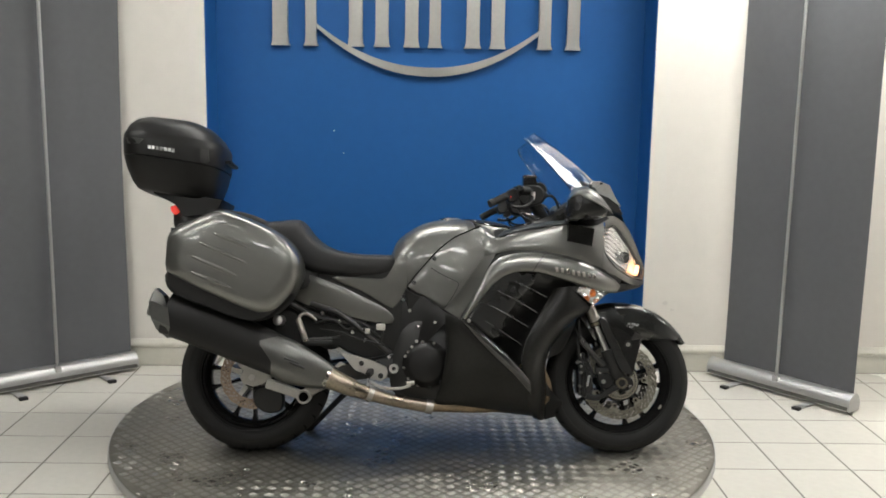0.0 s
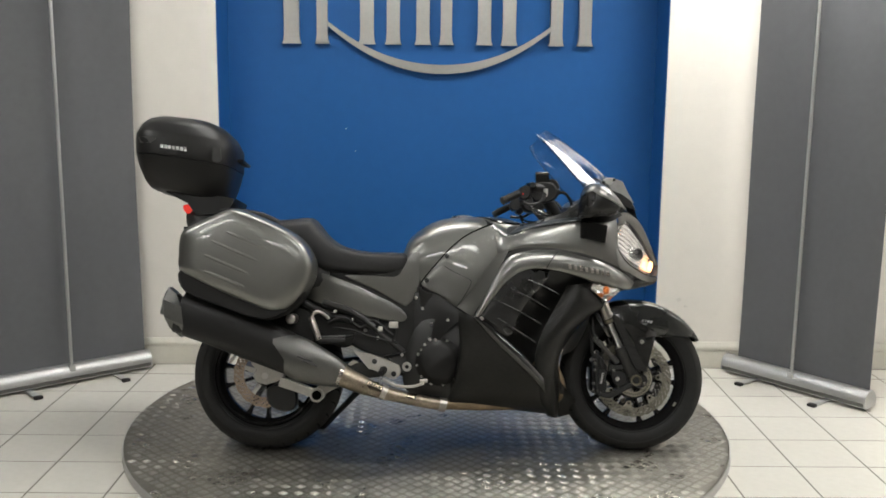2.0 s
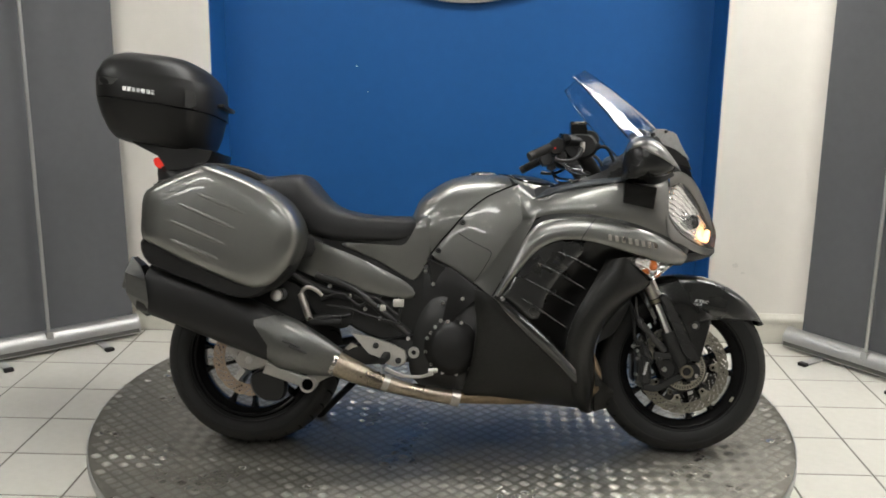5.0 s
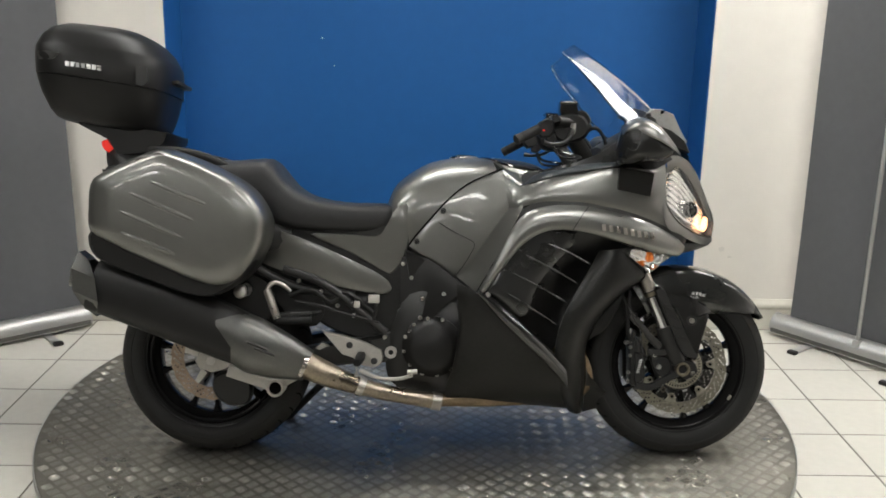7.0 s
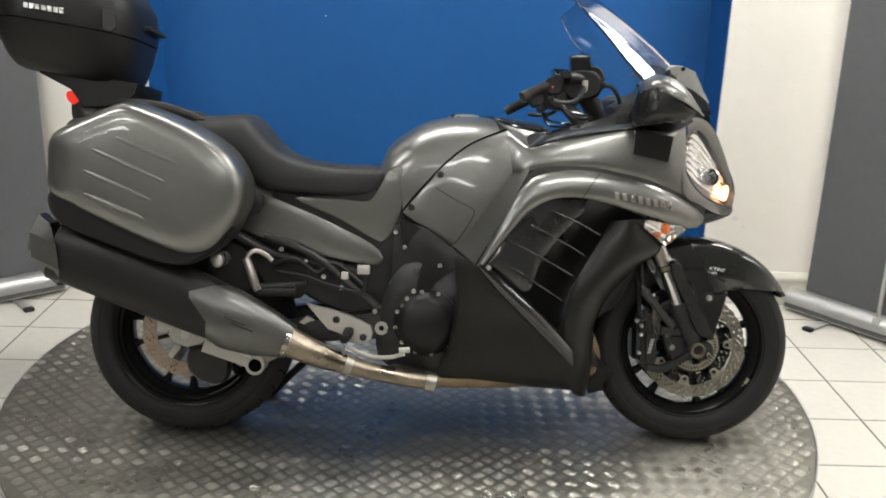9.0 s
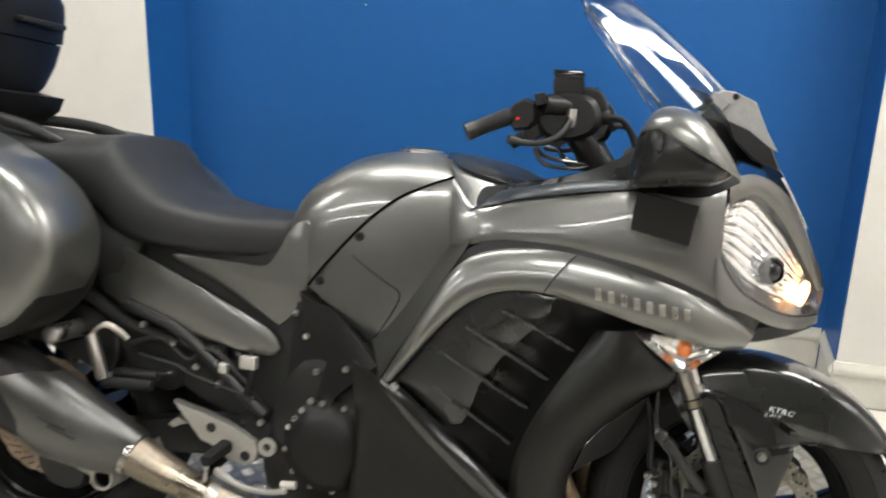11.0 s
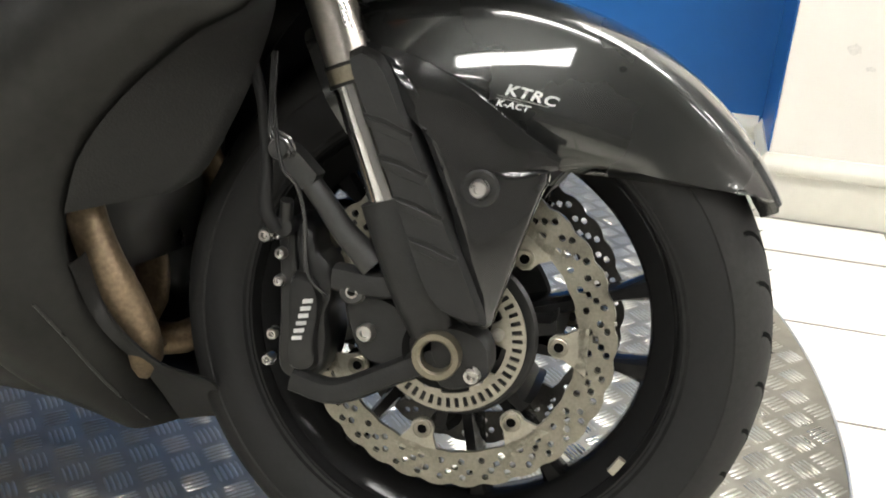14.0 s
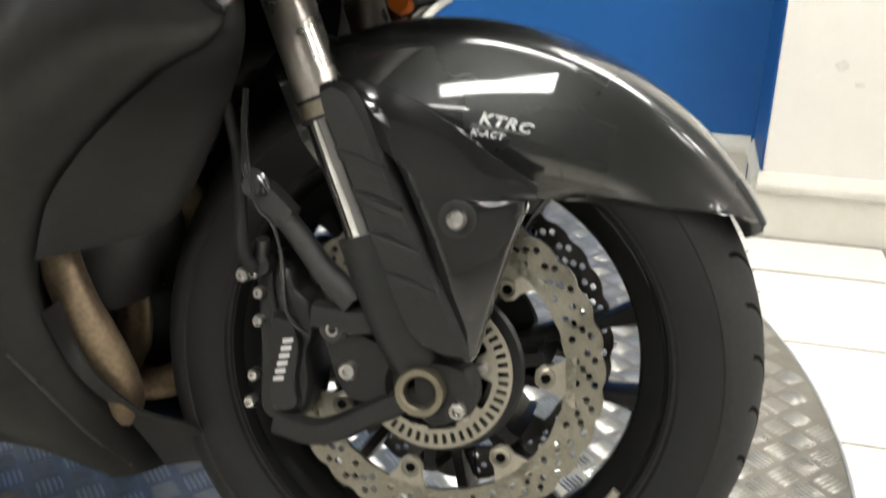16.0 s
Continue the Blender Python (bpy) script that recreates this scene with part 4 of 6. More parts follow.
bp("tank_console", loft([(0.20, 0.80, 0.958, 0.06, 2.5), (0.26, 0.78, 0.956, 0.12, 2.8), (0.34, 0.78, 0.943, 0.15, 3), (0.40, 0.78, 0.920, 0.16, 3), (0.45, 0.78, 0.888, 0.15, 3)], 28, 26), M_SATIN, "black tank console cover")
fc = bp("filler_cap", tube([(0.140, 0.945, 0.0), (0.140, 0.957, 0.0), (0.140, 0.9605, 0.0)], [0.047, 0.047, 0.041], smooth=False, m=36), M_STEEL, "steel fuel filler cap")
part("cap_centre", tube([(0.140, 0.955, 0.0), (0.140, 0.9622, 0.0), (0.140, 0.9635, 0.0)], [0.031, 0.031, 0.027], smooth=False, m=28), M_BLACKMETAL, fc, "black cap centre with a lock flap")
for s in (1, -1):
    bp("side_cover", block([(-0.345, 0.706), (-0.22, 0.709), (-0.13, 0.706), (-0.095, 0.745), (-0.065, 0.80), (-0.03, 0.80), (-0.030, 0.69), (-0.052, 0.625), (-0.085, 0.586), (-0.112, 0.592), (-0.22, 0.650)], [(0.06, 1.0), (0.104, 1.0), (0.114, 0.985), (0.119, 0.95), (0.121, 0.85)], 60, s), M_SILVER, "silver side cover below the tank")
    bp("tail_panel", skin([(-0.52, 0.742, 0.130), (-0.43, 0.718, 0.150), (-0.31, 0.676, 0.158), (-0.19, 0.621, 0.148), (-0.130, 0.590, 0.139), (-0.098, 0.566, 0.132), (-0.086, 0.545, 0.129)], [(-0.487, 0.615, 0.13), (-0.41, 0.588, 0.147), (-0.315, 0.563, 0.153), (-0.18, 0.534, 0.147), (-0.125, 0.525, 0.138), (-0.096, 0.525, 0.131), (-0.085, 0.540, 0.129)], 0.003, 0.002, side=s), M_SILVER, "silver tail side panel")
bp("tail_body", loft([(-1.00, 0.90, 0.99, 0.06, 3), (-0.93, 0.80, 0.97, 0.11, 3), (-0.75, 0.70, 0.90, 0.15, 3), (-0.55, 0.64, 0.82, 0.16, 3), (-0.40, 0.62, 0.74, 0.15, 3)], 24, 26), M_PLASTIC, "black tail unit")
bp("tail_light", block([(-1.010, 0.988), (-0.986, 0.992), (-0.970, 0.966), (-0.986, 0.953), (-1.006, 0.966)], [(-0.075, 0.8), (-0.068, 1), (0.068, 1), (0.075, 0.8)]), M_RED, "red tail light")
for s in (1, -1):
    bp("grab_rail", tube([(-0.60, 0.915, s * 0.115), (-0.68, 0.945, s * 0.120), (-0.78, 0.960, s * 0.110), (-0.90, 0.96, s * 0.07)], [0.012, 0.014, 0.014, 0.012], e=3), M_PLASTIC, "black pillion grab rail")
bp("number_plate_holder", block([(-1.0, 0.90), (-0.97, 0.90), (-0.95, 0.78), (-0.98, 0.77)], [(-0.09, 1), (0.09, 1)], closed_spline=False), M_PLASTIC, "black plate holder")

# ---- luggage
def box_place(x, z, w):
    """The top box tilts back a little, its base more than its lid."""
    lean = 0.16 - 0.10 * min(1.0, max(0.0, (z - 1.03) / 0.32))
    return U(x, z - lean * (x + 1.0), w)


def box_side(x, x0, x1, hw, e=3.4):
    """The half width of the top box at x, narrower towards the front."""
    u = max(-1.0, min(1.0, (2 * x - x0 - x1) / (x1 - x0)))
    return hw * (1 - abs(u) ** e) ** (1 / e) * (1 - 0.15 * u)


def box_shell(levels, m=60, e=3.4):
    rows = []
    for z, x0, x1, hw in levels:
        r = []
        for j in range(m):
            t = 2 * math.pi * j / m
            c, s = math.cos(t), math.sin(t)
            u = math.copysign(abs(c) ** (2 / e), c)
            r.append(box_place((x0 + x1) / 2 + (x1 - x0) / 2 * u, z, hw * math.copysign(abs(s) ** (2 / e), s) * (1 - 0.15 * u)))
        rows.append(r)
    return grid(rows, loop=True, caps=True)


tb = bp("top_box", box_shell([(1.030, -1.130, -0.858, 0.150), (1.037, -1.148, -0.842, 0.172), (1.060, -1.164, -0.828, 0.200), (1.110, -1.184, -0.812, 0.226), (1.150, -1.194, -0.804, 0.238), (1.160, -1.195, -0.803, 0.240)]), M_CASE, "glossy black top box base")
part("lid", box_shell([(1.163, -1.190, -0.806, 0.237), (1.163, -1.196, -0.799, 0.242), (1.167, -1.197, -0.798, 0.243), (1.220, -1.200, -0.797, 0.245), (1.252, -1.198, -0.799, 0.243), (1.260, -1.194, -0.804, 0.239), (1.292, -1.180, -0.824, 0.226), (1.318, -1.156, -0.854, 0.205), (1.334, -1.120, -0.894, 0.172), (1.341, -1.080, -0.935, 0.120)]), M_CASE, tb, "black top box lid with bevelled rim")
part("seam", box_shell([(1.156, -1.172, -0.812, 0.230), (1.167, -1.172, -0.812, 0.230)]), M_GROOVE, tb, "dark joint between lid and base")


def box_plate(outline, out, x0=-1.200, x1=-0.797, hw=0.245):
    """A thin plate that follows the side of the top box."""
    return grid([[box_place(x, z, box_side(x, x0, x1, hw) + d) for x, z in outline] for d in (-0.004, out * 0.7, out)], loop=True, caps=True)


part("latch", box_plate([(-0.868, 1.222), (-0.842, 1.220), (-0.838, 1.180), (-0.850, 1.165), (-0.868, 1.168)], 0.007), M_PLASTIC, tb, "black latch")
part("reflector", box_plate([(-1.160, 1.228), (-1.120, 1.230), (-1.082, 1.226), (-1.100, 1.206), (-1.150, 1.202)], 0.003), M_SHIELD, tb, "smoked side reflector")
for k in range(7):
    x = -1.063 + 0.0150 * k
    part("badge_bar", box_plate([(x, 1.190), (x + 0.010, 1.1896), (x + 0.010, 1.203), (x, 1.2035)], 0.006 if k == 2 else 0.0045), M_BADGE, tb)
part("hinge", box(U(-0.800, 1.172, 0.06), U(-0.776, 1.184, -0.10), 0.003), M_PLASTIC, tb)
bp("luggage_rack", block([(-1.085, 1.062), (-0.79, 1.016), (-0.80, 0.985), (-0.84, 0.955), (-0.95, 0.945), (-0.985, 0.995), (-1.075, 1.040)], [(-0.095, 0.96), (-0.085, 1), (0.085, 1), (0.095, 0.96)], closed_spline=False), M_CASE, "black luggage rack")

PAN = [(-0.940, 0.724), (-0.943, 0.795), (-0.936, 0.860), (-0.900, 0.892), (-0.76, 0.955), (-0.70, 0.950), (-0.585, 0.905), (-0.49, 0.848), (-0.440, 0.775), (-0.434, 0.720), (-0.452, 0.662), (-0.503, 0.590), (-0.565, 0.566), (-0.628, 0.579), (-0.80, 0.650), (-0.886, 0.692)]
PANLOW = [(-0.934, 0.730), (-0.936, 0.665), (-0.890, 0.628), (-0.77, 0.583), (-0.66, 0.545), (-0.58, 0.540), (-0.505, 0.585), (-0.458, 0.655), (-0.462, 0.74), (-0.60, 0.80), (-0.80, 0.80)]
for s in (1, -1):
    pb = bp("panier", block(PANLOW, [(0.19, 0.96), (0.22, 1), (0.34, 1), (0.372, 0.985), (0.385, 0.94)], 50, s), M_CASE, "black panier base")
    part("lid", block(PAN, [(0.215, 0.965), (0.235, 1.0), (0.34, 1.0), (0.372, 0.985), (0.392, 0.945), (0.403, 0.87), (0.408, 0.70), (0.410, 0.4)], 64, s), M_SILVER, pb, "silver painted panier lid with raised ribs")
    for k, (x0, z0, x1, z1) in enumerate(((-0.782, 0.878, -0.566, 0.792), (-0.845, 0.848, -0.588, 0.740), (-0.868, 0.794, -0.625, 0.693), (-0.858, 0.730, -0.663, 0.654))):
        part("rib", tube([(x0, z0, s * 0.398), (x0 + (x1 - x0) * 0.15, z0 + (z1 - z0) * 0.15, s * 0.4055), ((x0 + x1) / 2, (z0 + z1) / 2, s * 0.4075), (x1 + (x0 - x1) * 0.15, z1 + (z0 - z1) * 0.15, s * 0.4055), (x1, z1, s * 0.398)], [0.003, 0.007, 0.008, 0.007, 0.003], n=18, m=10, flat=0.62), M_SILVER, pb)
    part("mount", merge(tube([(-0.90, 0.905, s * 0.24), (-0.925, 0.90, s * 0.24), (-0.93, 0.88, s * 0.24)], 0.009, n=8)), M_PLASTIC, pb)

# ---- fairing, both sides
for s in (1, -1):
    bp("tank_side_panel", skin([(-0.033, 0.676, 0.126), (0.030, 0.755, 0.1355), (0.085, 0.817, 0.1385), (0.145, 0.867, 0.141), (0.255, 0.918, 0.158)], [(0.015, 0.645, 0.134), (0.085, 0.603, 0.149), (0.125, 0.585, 0.156), (0.20, 0.695, 0.185), (0.315, 0.865, 0.225)], 0.0, 0.003, n=24, m=12, side=s), M_SILVER, "silver fairing panel beside the tank")
    bp("panel_seam", tube([(-0.034, 0.677, s * 0.123), (-0.004, 0.717, s * 0.1300), (0.030, 0.757, s * 0.1340), (0.085, 0.819, s * 0.1370), (0.145, 0.869, s * 0.1392), (0.200, 0.897, s * 0.1460), (0.255, 0.920, s * 0.1570)], 0.0026, n=30, m=6), M_GROOVE, "dark panel joint")
    bp("panel_seam", tube([(0.060, 0.750, s * 0.1420), (0.085, 0.735, s * 0.1480), (0.1127, 0.720, s * 0.1570), (0.150, 0.703, s * 0.1690), (0.169, 0.693, s * 0.1750), (0.1685, 0.678, s * 0.1745), (0.1654, 0.669, s * 0.1735), (0.1406, 0.625, s * 0.1625), (0.112, 0.583, s * 0.1500)], 0.0014, n=24, m=6), M_PLASTIC, "dark panel joint")
    bp("upper_cowl", skin([(0.255, 0.915, 0.165), (0.315, 0.873, 0.226), (0.41, 0.898, 0.232), (0.58, 0.928, 0.236), (0.67, 0.932, 0.229), (0.712, 0.945, 0.215), (0.744, 0.961, 0.196)], [(0.27, 0.80, 0.225), (0.30, 0.805, 0.245), (0.37, 0.820, 0.252), (0.49, 0.822, 0.256), (0.62, 0.795, 0.248), (0.69, 0.772, 0.234), (0.748, 0.750, 0.214)], 0.006, 0.004, n=34, m=14, side=s), M_SILVER, "silver upper cowl")
    HL_T = [(0.738, 0.885, 0.203), (0.762, 0.924, 0.176), (0.797, 0.935, 0.138), (0.850, 0.892, 0.100), (0.905, 0.815, 0.062), (0.938, 0.758, 0.040)]
    HL_B = [(0.740, 0.862, 0.206), (0.756, 0.812, 0.206), (0.792, 0.768, 0.186), (0.845, 0.737, 0.148), (0.900, 0.718, 0.090), (0.944, 0.715, 0.036)]
    bp("lamp_brow", skin([(0.748, 0.962, 0.190), (0.80, 0.968, 0.138), (0.86, 0.932, 0.095), (0.915, 0.845, 0.055), (0.950, 0.765, 0.030)], [(0.752, 0.915, 0.192), (0.797, 0.933, 0.140), (0.848, 0.892, 0.104), (0.905, 0.813, 0.066), (0.938, 0.757, 0.044)], 0.006, 0, n=22, m=6, side=s), M_SILVER, "silver strip above the head lamp")
    bp("lamp_lip", skin([(0.739, 0.872, 0.206), (0.755, 0.815, 0.205), (0.792, 0.768, 0.186), (0.845, 0.737, 0.148), (0.900, 0.718, 0.090), (0.946, 0.716, 0.034)], [(0.728, 0.872, 0.209), (0.735, 0.800, 0.220), (0.752, 0.748, 0.216), (0.800, 0.727, 0.184), (0.850, 0.703, 0.142), (0.905, 0.690, 0.085), (0.948, 0.694, 0.030)], 0.004, 0, n=28, m=7, side=s), M_SILVER, "silver lip below the head lamp")
    bp("fairing_channel", skin([(0.112, 0.588, 0.150), (0.15, 0.625, 0.162), (0.20, 0.697, 0.180), (0.26, 0.785, 0.205), (0.315, 0.862, 0.226)], [(0.172, 0.552, 0.288), (0.200, 0.602, 0.290), (0.232, 0.660, 0.288), (0.268, 0.730, 0.282), (0.310, 0.806, 0.256)], -0.006, 0.0, n=22, m=10, side=s), M_SILVER, "silver channel behind the fairing blade")
    wing_top = [(0.176, 0.552, 0.298), (0.228, 0.650, 0.298), (0.292, 0.765, 0.285), (0.362, 0.806, 0.272), (0.49, 0.812, 0.266), (0.665, 0.773, 0.252), (0.775, 0.724, 0.205), (0.821, 0.690, 0.166)]
    wing_low = [(0.200, 0.556, 0.300), (0.255, 0.632, 0.300), (0.315, 0.702, 0.295), (0.385, 0.738, 0.290), (0.48, 0.738, 0.284), (0.62, 0.702, 0.268), (0.74, 0.666, 0.225), (0.800, 0.658, 0.174)]
    wn = bp("fairing_wing", skin(wing_top, wing_low, 0.009, 0.006, n=40, m=14, side=s, power=6), M_SILVER, "silver fairing blade over the air outlet")
    for x, z, w in spline([(0.548, 0.750, 0.2832), (0.594, 0.743, 0.2785), (0.6475, 0.733, 0.2695), (0.6995, 0.7255, 0.2533)], 8):
        part("badge_bar", block([(x - 0.004, z - 0.0095), (x + 0.0065, z - 0.010), (x + 0.0035, z + 0.0095), (x - 0.007, z + 0.010)], [(w - 0.006, 1), (w + 0.0016, 1), (w + 0.0022, 0.85)], side=s, closed_spline=False), M_STEEL, wn)
    part("seam", tube([(0.505, 0.812, s * 0.268), (0.485, 0.79, s * 0.2885), (0.468, 0.765, s * 0.296), (0.455, 0.742, s * 0.289)], 0.0015, n=12, m=6), M_PLASTIC, wn)
    part("wing_screw", bolt(0.60, 0.785, 0.268, 0.0042, s, 0.003), M_SHIELD, wn)
    bp("wing_gap", skin([(0.235, 0.66, 0.275), (0.30, 0.79, 0.255), (0.37, 0.823, 0.25), (0.49, 0.826, 0.25), (0.66, 0.786, 0.24), (0.79, 0.732, 0.19), (0.83, 0.712, 0.15)], [(0.25, 0.64, 0.275), (0.315, 0.75, 0.265), (0.38, 0.79, 0.258), (0.49, 0.795, 0.258), (0.66, 0.755, 0.245), (0.78, 0.700, 0.195), (0.82, 0.69, 0.15)], 0, 0, n=24, m=3, side=s), M_PLASTIC, "dark gap behind the blade")
    bp("air_duct", skin([(0.20, 0.565, 0.285), (0.28, 0.66, 0.262), (0.36, 0.735, 0.235), (0.48, 0.735, 0.21), (0.58, 0.71, 0.20), (0.64, 0.69, 0.21)], [(0.205, 0.545, 0.285), (0.28, 0.47, 0.245), (0.34, 0.42, 0.21), (0.40, 0.36, 0.19), (0.44, 0.40, 0.18), (0.50, 0.50, 0.19)], -0.035, 0, n=26, m=14, side=s), M_SATIN, "dark recessed air outlet")
    bp("duct_panel", skin([(0.203, 0.562, 0.276), (0.258, 0.636, 0.272), (0.318, 0.702, 0.266), (0.388, 0.736, 0.259), (0.475, 0.736, 0.250)], [(0.212, 0.548, 0.276), (0.315, 0.478, 0.262), (0.352, 0.560, 0.256), (0.400, 0.628, 0.252), (0.462, 0.694, 0.246)], 0.004, 0.002, n=24, m=9, side=s), M_DUCT, "glossy dark grey panel behind the louvres")
    for k, (x0, z0, x1, z1) in enumerate(((0.385, 0.700, 0.512, 0.640), (0.320, 0.664, 0.472, 0.583), (0.272, 0.615, 0.440, 0.526), (0.238, 0.566, 0.415, 0.456))):
        lv = bp("louvre", skin([(x0, z0, 0.270), ((x0 + x1) / 2, (z0 + z1) / 2 + 0.003, 0.270), (x1, z1, 0.256)], [(x0 + 0.005, z0 - 0.003, 0.225), ((x0 + x1) / 2, (z0 + z1) / 2 - 0.004, 0.212), (x1, z1 - 0.006, 0.205)], 0.0, 0.0, n=12, m=4, side=s, thick=0.004), M_GLOSS, "gloss black outlet louvre")
        part("edge", tube([(x0, z0, s * 0.270), ((x0 + x1) / 2, (z0 + z1) / 2 + 0.003, s * 0.271), (x1, z1, s * 0.257)], [0.0015, 0.0026, 0.0024], n=12, m=8), M_LOUVRE, lv, "grey louvre edge")
    bp("duct_blade", skin([(0.182, 0.563, 0.304), (0.24, 0.525, 0.303), (0.31, 0.465, 0.292), (0.38, 0.40, 0.275), (0.45, 0.325, 0.25)], [(0.178, 0.545, 0.302), (0.24, 0.475, 0.300), (0.32, 0.397, 0.285), (0.40, 0.322, 0.262), (0.46, 0.255, 0.235)], 0.010, 0.008, n=22, m=9, side=s), M_GLOSS, "gloss black trim blade")
    bp("duct_screw", bolt(0.207, 0.549, 0.310, 0.0075, s, 0.004), M_BOLT)
    bp("lower_fairing", skin([(0.115, 0.575, 0.27), (0.150, 0.566, 0.292), (0.178, 0.548, 0.300), (0.245, 0.472, 0.297), (0.32, 0.397, 0.283), (0.40, 0.322, 0.250), (0.465, 0.245, 0.185), (0.515, 0.155, 0.075)], [(0.125, 0.45, 0.25), (0.118, 0.38, 0.240), (0.105, 0.30, 0.220), (0.085, 0.215, 0.185), (0.16, 0.192, 0.150), (0.26, 0.178, 0.125), (0.38, 0.163, 0.085), (0.50, 0.145, 0.045)], 0.012, 0.004, n=36, m=14, side=s), M_GREY, "satin dark grey lower fairing")
    FF = [(0.655, 0.690, 0.195), (0.695, 0.602, 0.195), (0.640, 0.556, 0.202), (0.585, 0.505, 0.206), (0.543, 0.450, 0.205), (0.523, 0.395, 0.198), (0.518, 0.345, 0.185), (0.525, 0.28, 0.150), (0.535, 0.21, 0.085), (0.540, 0.128, 0.018)]
    bp("front_fairing", skin([(0.548, 0.676, 0.226), (0.515, 0.62, 0.243), (0.475, 0.55, 0.252), (0.445, 0.49, 0.254), (0.425, 0.43, 0.250), (0.418, 0.375, 0.243), (0.420, 0.32, 0.230), (0.432, 0.26, 0.200), (0.455, 0.20, 0.145), (0.490, 0.140, 0.06)], FF, 0.026, 0.005, n=36, m=16, side=s), M_GREY, "satin dark grey front fairing panel")
    bp("fairing_return", skin([(x + 0.002, z, w - 0.002) for x, z, w in FF[:6]], [(0.66, 0.68, 0.12), (0.665, 0.60, 0.10), (0.650, 0.53, 0.10), (0.625, 0.47, 0.10), (0.600, 0.425, 0.10), (0.575, 0.405, 0.11)], -0.010, 0, n=22, m=8, side=s), M_PLASTIC, "black inner edge of the fairing")
    bp("fairing_return", skin([(x + 0.002, z, w - 0.002) for x, z, w in FF[6:]], [(0.513, 0.348, 0.150), (0.534, 0.288, 0.142), (0.575, 0.238, 0.118), (0.605, 0.205, 0.070), (0.590, 0.140, 0.012)], -0.004, 0, n=20, m=6, side=s), M_PLASTIC, "black inner edge of the fairing")
    bp("fairing_crease", tube([(0.4975, 0.3104, s * 0.2010), (0.5065, 0.279, s * 0.1770), (0.5131, 0.2321, s * 0.1385), (0.5192, 0.1816, s * 0.0935), (0.5262, 0.142, s * 0.0535)], 0.0016, n=20, m=6), M_LOUVRE, "pale line along the fairing crease")
    # indicator set into the panel
    IT = [(0.606, 0.687, 0.240), (0.68, 0.678, 0.236), (0.764, 0.663, 0.215)]
    IB = [(0.606, 0.685, 0.240), (0.655, 0.648, 0.231), (0.700, 0.615, 0.218), (0.709, 0.614, 0.217), (0.736, 0.638, 0.217), (0.764, 0.660, 0.215)]
    ind = bp("indicator", skin(IT, IB, 0.005, 0.002, n=22, m=9, side=s, thick=0.003), M_GLASS, "clear triangular front indicator lens")
    ind.visible_shadow = False
    part("reflector", skin([(x, z, w - 0.006) for x, z, w in IT], [(x, z, w - 0.006) for x, z, w in IB], -0.016, 0, n=14, m=8, side=s), M_REFLECT, ind, "", None)
    part("surround", skin([(x - 0.006, z + 0.001, w - 0.004) for x, z, w in IB[:4]], [(x - 0.014, z - 0.008, w - 0.022) for x, z, w in IB[:4]], 0, 0, n=14, m=4, side=s), M_GLOSS, ind)
    part("bulb", merge(revolve([(0.0, s * 0.226), (0.009, s * 0.222), (0.013, s * 0.212), (0.013, s * 0.19), (0.0, s * 0.19)], 0.702, 0.655, 18)), M_AMBER, ind, "amber bulb")
    # head lamp
    hl = bp("head_lamp", skin(HL_T, HL_B, 0.012, 0.0, n=22, m=10, side=s, thick=0.003), M_GLASS, "clear multi-reflector head lamp")
    hl.visible_shadow = False
    hbm = skin([(x - 0.003, z, w - 0.004) for x, z, w in HL_T], [(x - 0.003, z, w - 0.004) for x, z, w in HL_B], -0.042, 0, n=20, m=13, side=s)
    part("housing", hbm, M_BLACKMETAL, hl, "dark lamp bowl")
    ta, tb_ = spline(HL_T, 43), spline(HL_B, 43)
    rows = []
    for k in range(43):
        row = []
        for j in range(41):
            v = 0.04 + 0.92 * j / 40
            p = ta[k] * (1 - v) + tb_[k] * v
            fu, fv = 2 * ((k / 10.5) % 1) - 1, 2 * ((j / 5) % 1) - 1
            sunk = 0.011 + 0.007 * math.sin(math.pi * v) * math.sin(math.pi * (0.1 + 0.8 * k / 42)) - 0.0042 * (1 - 0.6 * fu * fu) * (1 - fv * fv)
            row.append(V(p[0] - 0.004 - sunk * 0.35, p[1], s * (p[2] - 0.002 - sunk)))
        rows.append(row)
    back = [[q + Vector((-0.002, s * 0.002, 0)) for q in row] for row in rows]
    part("reflector", grid([r + b[::-1] for r, b in zip(rows, back)], loop=True, caps=True), M_REFLECT, hl, "bright faceted lamp reflector", 20)
    part("projector", revolve([(0.0, s * 0.150), (0.012, s * 0.148), (0.020, s * 0.142), (0.022, s * 0.136), (0.022, s * 0.09), (0.0, s * 0.09)], 0.838, 0.800, 26), M_GLOSS, hl, "round dark projector lens")
    part("projector_ring", revolve([(0.0225, s * 0.145), (0.0255, s * 0.143), (0.0265, s * 0.138), (0.0265, s * 0.10), (0.0225, s * 0.10)], 0.838, 0.800, 26), M_CHROME, hl)
    part("sidelight", tube([(0.899, 0.733, s * 0.072), (0.902, 0.738, s * 0.071), (0.909, 0.756, s * 0.063), (0.914, 0.770, s * 0.055), (0.9155, 0.774, s * 0.053)], [0.003, 0.0085, 0.0105, 0.008, 0.003], n=16, m=14), M_SIDELIGHT, hl, "lit amber sidelight")
